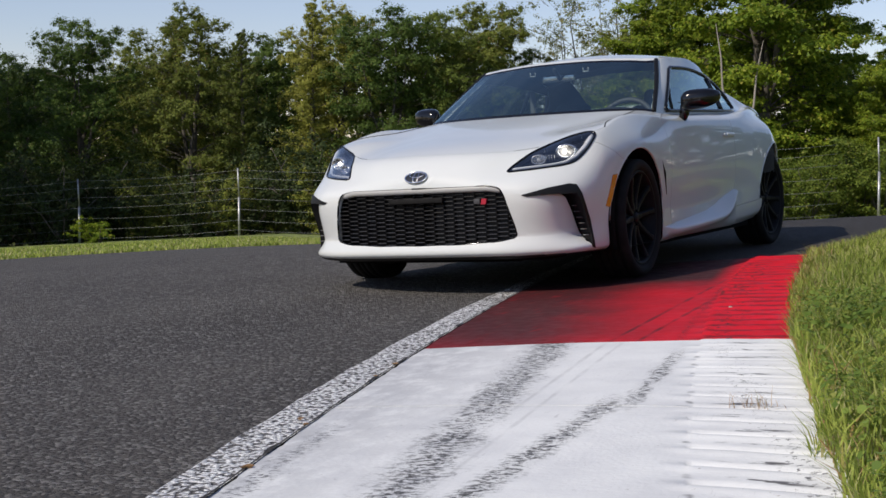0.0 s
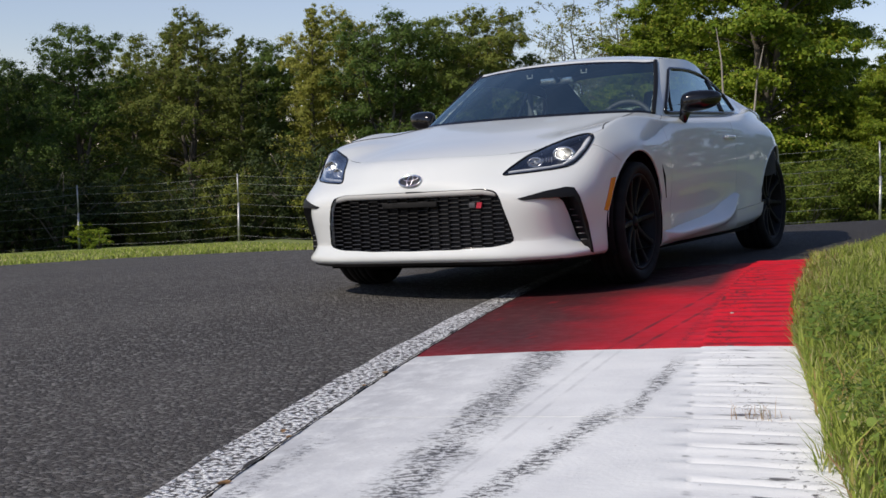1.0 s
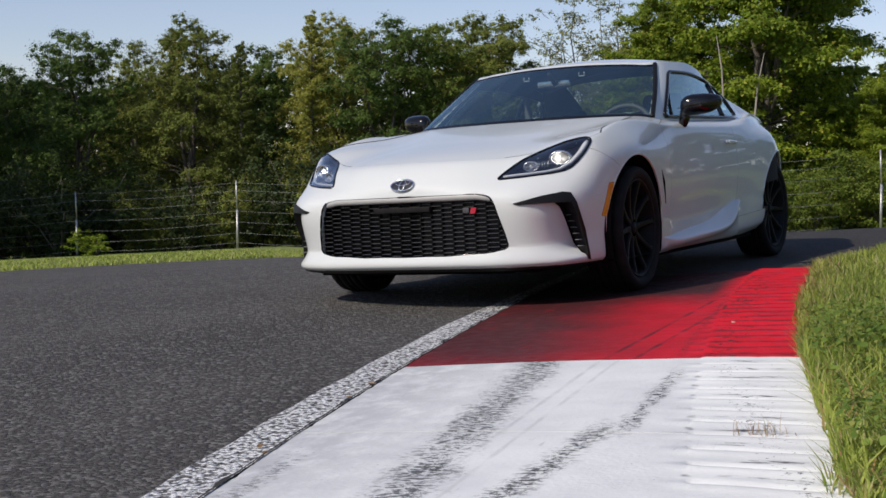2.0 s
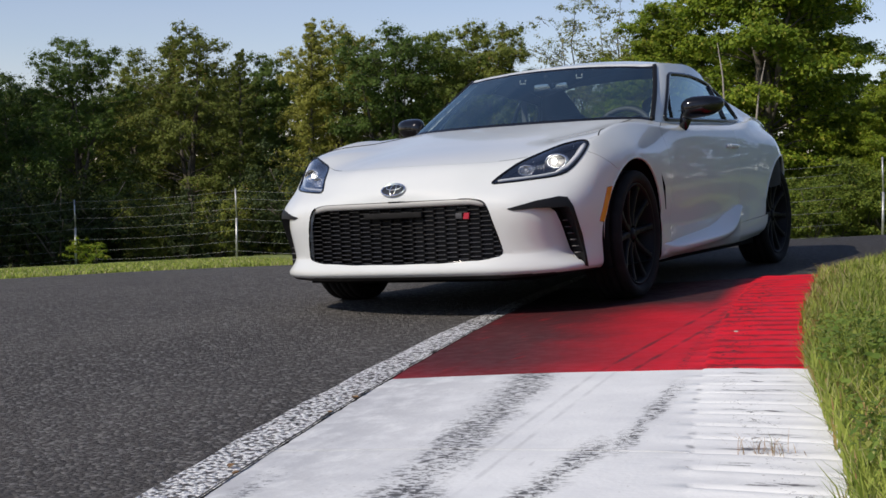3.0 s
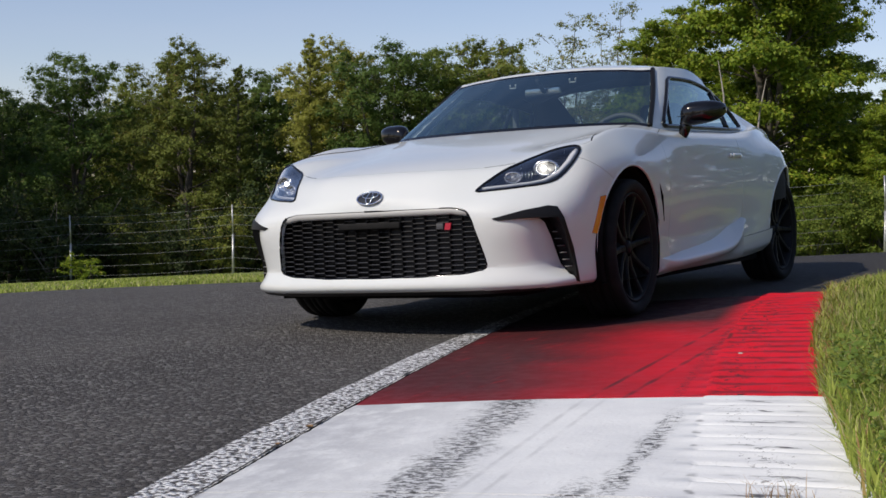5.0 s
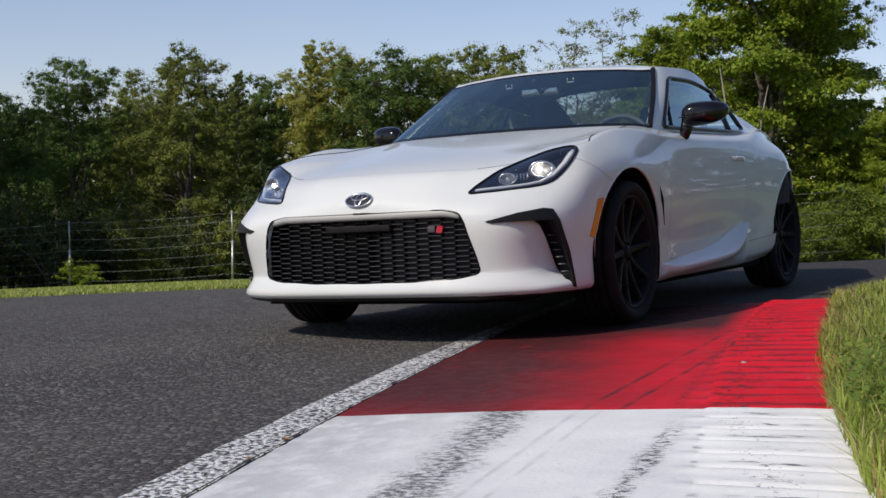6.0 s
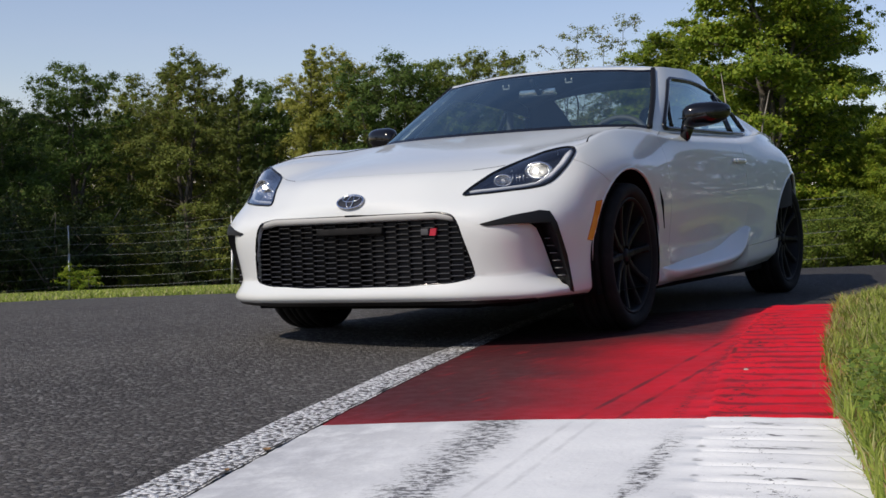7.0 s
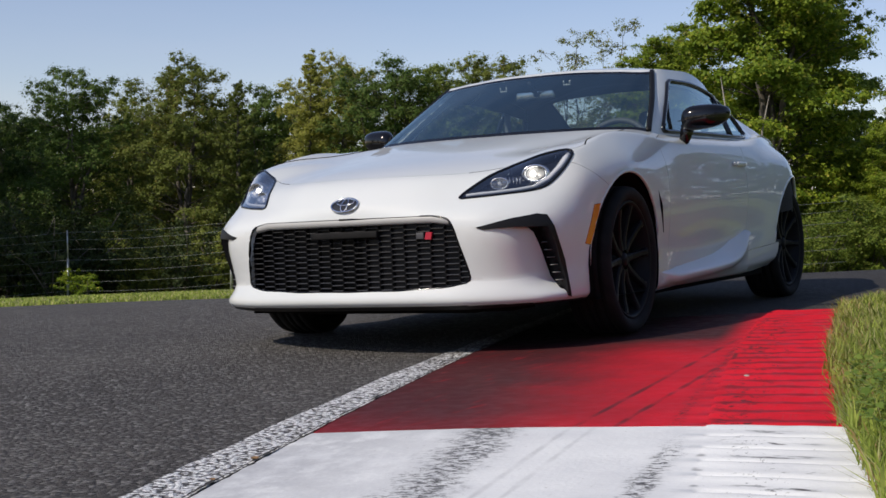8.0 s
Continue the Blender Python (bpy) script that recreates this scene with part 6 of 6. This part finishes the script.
n = 50000
gy1 = rng.uniform(2.0, 26.0, n)
gx1 = far_edge(gy1) - rng.random(n) ** 1.9 * 26.0 + rng.normal(size=n) * 0.05
gz1 = fall(gx1, gy1) - 0.02
strip_mesh("far_grass", blades(rng, gx1, gy1, gz1, np.full(len(gx1), 0.075), 0.016, 0.9), blade_green, "sunlit mown grass strip beyond the asphalt")

# clover among the verge grass
n = 3600
cy = rng.uniform(-5.4, -1.9, n)
cx = grass_edge(cy) + rng.uniform(0.03, 1.1, n)
patch = np.array([noise.noise(Vector((a * 1.6, b * 1.6, 7.5))) for a, b in zip(cx, cy)]) > -0.05
cx, cy = cx[patch], cy[patch]
cz = fall(cx, cy) + verge_rise(cx, cy) + rng.uniform(0.045, 0.105, len(cx))
out = []
for x, y, z in zip(cx, cy, cz):
    tilt = rng.normal(size=2) * 0.35
    r = rng.uniform(0.006, 0.012)
    a0 = rng.uniform(0, 6.28)
    for k in range(3):
        a = a0 + k * 2.094
        p = np.array((x, y, z))
        tip = p + r * 2.0 * np.array((math.cos(a), math.sin(a), tilt[0] * math.cos(a) + tilt[1] * math.sin(a)))
        l = p + r * 1.35 * np.array((math.cos(a + 0.55), math.sin(a + 0.55), tilt[0] * math.cos(a) + tilt[1] * math.sin(a) + 0.12))
        g = p + r * 1.35 * np.array((math.cos(a - 0.55), math.sin(a - 0.55), tilt[0] * math.cos(a) + tilt[1] * math.sin(a) + 0.12))
        out += [p, g, tip, l]
clover = raw_quads("clover", np.array(out), clover_green)
clover.matrix_basis = TRACK
tagged(clover, "small clover leaves growing among the verge grass", "clover", kind="stuff")

# round-leaved weeds where the verge is lush
n = 3600
wy = rng.uniform(-5.4, -0.6, n)
wx = grass_edge(wy) + rng.uniform(0.05, 1.1, n)
thick = np.array([noise.noise(Vector((a * 2.4, b * 2.4, 3.5))) for a, b in zip(wx, wy)])
thick = thick + np.clip((-1.6 - wy) / 2.0, -0.5, 0.25) > 0.02
wx, wy = wx[thick], wy[thick]
wz = fall(wx, wy) + verge_rise(wx, wy) + rng.uniform(0.03, 0.085, len(wx))
out = []
for x, y, z in zip(wx, wy, wz):
    r = rng.uniform(0.006, 0.014)
    nrm = Vector((rng.normal() * 0.45 - 0.1, rng.normal() * 0.45 - 0.25, 1.0)).normalized()
    t = nrm.orthogonal().normalized()
    t.rotate(Matrix.Rotation(rng.uniform(0, 6.28), 3, nrm))
    b = nrm.cross(t)
    c = Vector((x, y, z))
    for along_t, along_b, lift in ((-1.0, 0.0, -0.1), (-0.55, -0.75, 0.16), (0.35, -0.85, 0.2), (1.05, -0.15, -0.12), (1.0, 0.2, -0.12), (0.35, 0.85, 0.2), (-0.55, 0.75, 0.16), (-0.8, 0.1, 0.0)):
        out.append(tuple(c + (t * along_t + b * along_b + nrm * lift) * r))
weeds = raw_quads("broadleaf_weeds", np.array(out), clover_green, per=8)
weeds.matrix_basis = TRACK
tagged(weeds, "round-leaved green weeds among the verge grass", "weeds", kind="stuff")

# dry, browned stalks lying over the kerb's outer edge
dry = leaf_material("dry_weed", (0.33, 0.19, 0.09), (0.50, 0.36, 0.19), (0.20, 0.24, 0.06), 0.3)
rng = np.random.default_rng(14)
n = 1500
dy = rng.uniform(-5.4, 2.0, n)
dx = grass_edge(dy) + np.abs(rng.normal(size=n)) * 0.10 + 0.01
strip_mesh("dry_grass", blades(rng, dx, dy, fall(dx, dy) + verge_rise(dx, dy) * 0.8 + 0.006, np.full(n, 0.055), 0.004, 1.4), dry, "dry brown grass stalks along the kerb's edge")

# a dry weed in the joint of the kerb
rng = np.random.default_rng(4)
n = 44
wx = 2.53 + rng.normal(size=n) * 0.035
wy = -3.52 + 0.05 * (wx - 2.53) + rng.normal(size=n) * 0.008
strip_mesh("joint_weed", blades(rng, wx, wy, np.full(n, 0.012), np.full(n, 0.050), 0.0015, 1.3), dry, "small dry weed growing from a kerb joint")

# a few curled dry leaves by the edge line and a chip of stone on the ridges
rng = np.random.default_rng(21)
for x, y in ((1.39, -3.91), (1.45, -3.97), (1.62, -4.45), (1.19, -3.21), (1.12, -2.97)):
    bm = bmesh.new()
    a, r = rng.uniform(0, 6.28), rng.uniform(0.012, 0.018)
    d, s = Vector((math.cos(a), math.sin(a), 0)), Vector((-math.sin(a), math.cos(a), 0))
    p = [bm.verts.new(d * t * r + s * w * r * 0.5 + Vector((0, 0, h * r))) for t, w, h in
         ((-1, 0, 0.3), (-0.4, 1, 0.45), (0.4, 0.9, 0.5), (1, 0, 0.25), (0.4, -0.9, 0.4), (-0.4, -1, 0.5), (-0.4, 0, 0.05), (0.4, 0, 0.05))]
    for f in ((0, 6, 1), (1, 6, 7, 2), (2, 7, 3), (0, 5, 6), (5, 4, 7, 6), (4, 3, 7)):
        bm.faces.new([p[i] for i in f])
    leaf = part("dry_leaf", bm, dry)
    leaf.matrix_basis = TRACK @ Matrix.Translation((x, y, 0.0075))
    tagged(leaf, "small curled brown leaf lying on the edge line", "leaf", "dry leaves on the line")
bm = bmesh.new()
bmesh.ops.create_icosphere(bm, subdivisions=2, radius=0.0065)
for v in bm.verts:
    v.co = Vector((v.co.x * 1.5, v.co.y, v.co.z * 0.6)) * (1 + 0.25 * noise.noise(v.co * 140))
chip = part("stone_chip", bm, material("pale_stone", (0.36, 0.32, 0.28), 0.9), smooth=False)
chip.matrix_basis = TRACK @ Matrix.Translation((1.80, -1.42, 0.026))
tagged(chip, "pale chip of stone lying on the red ridges", "stone")
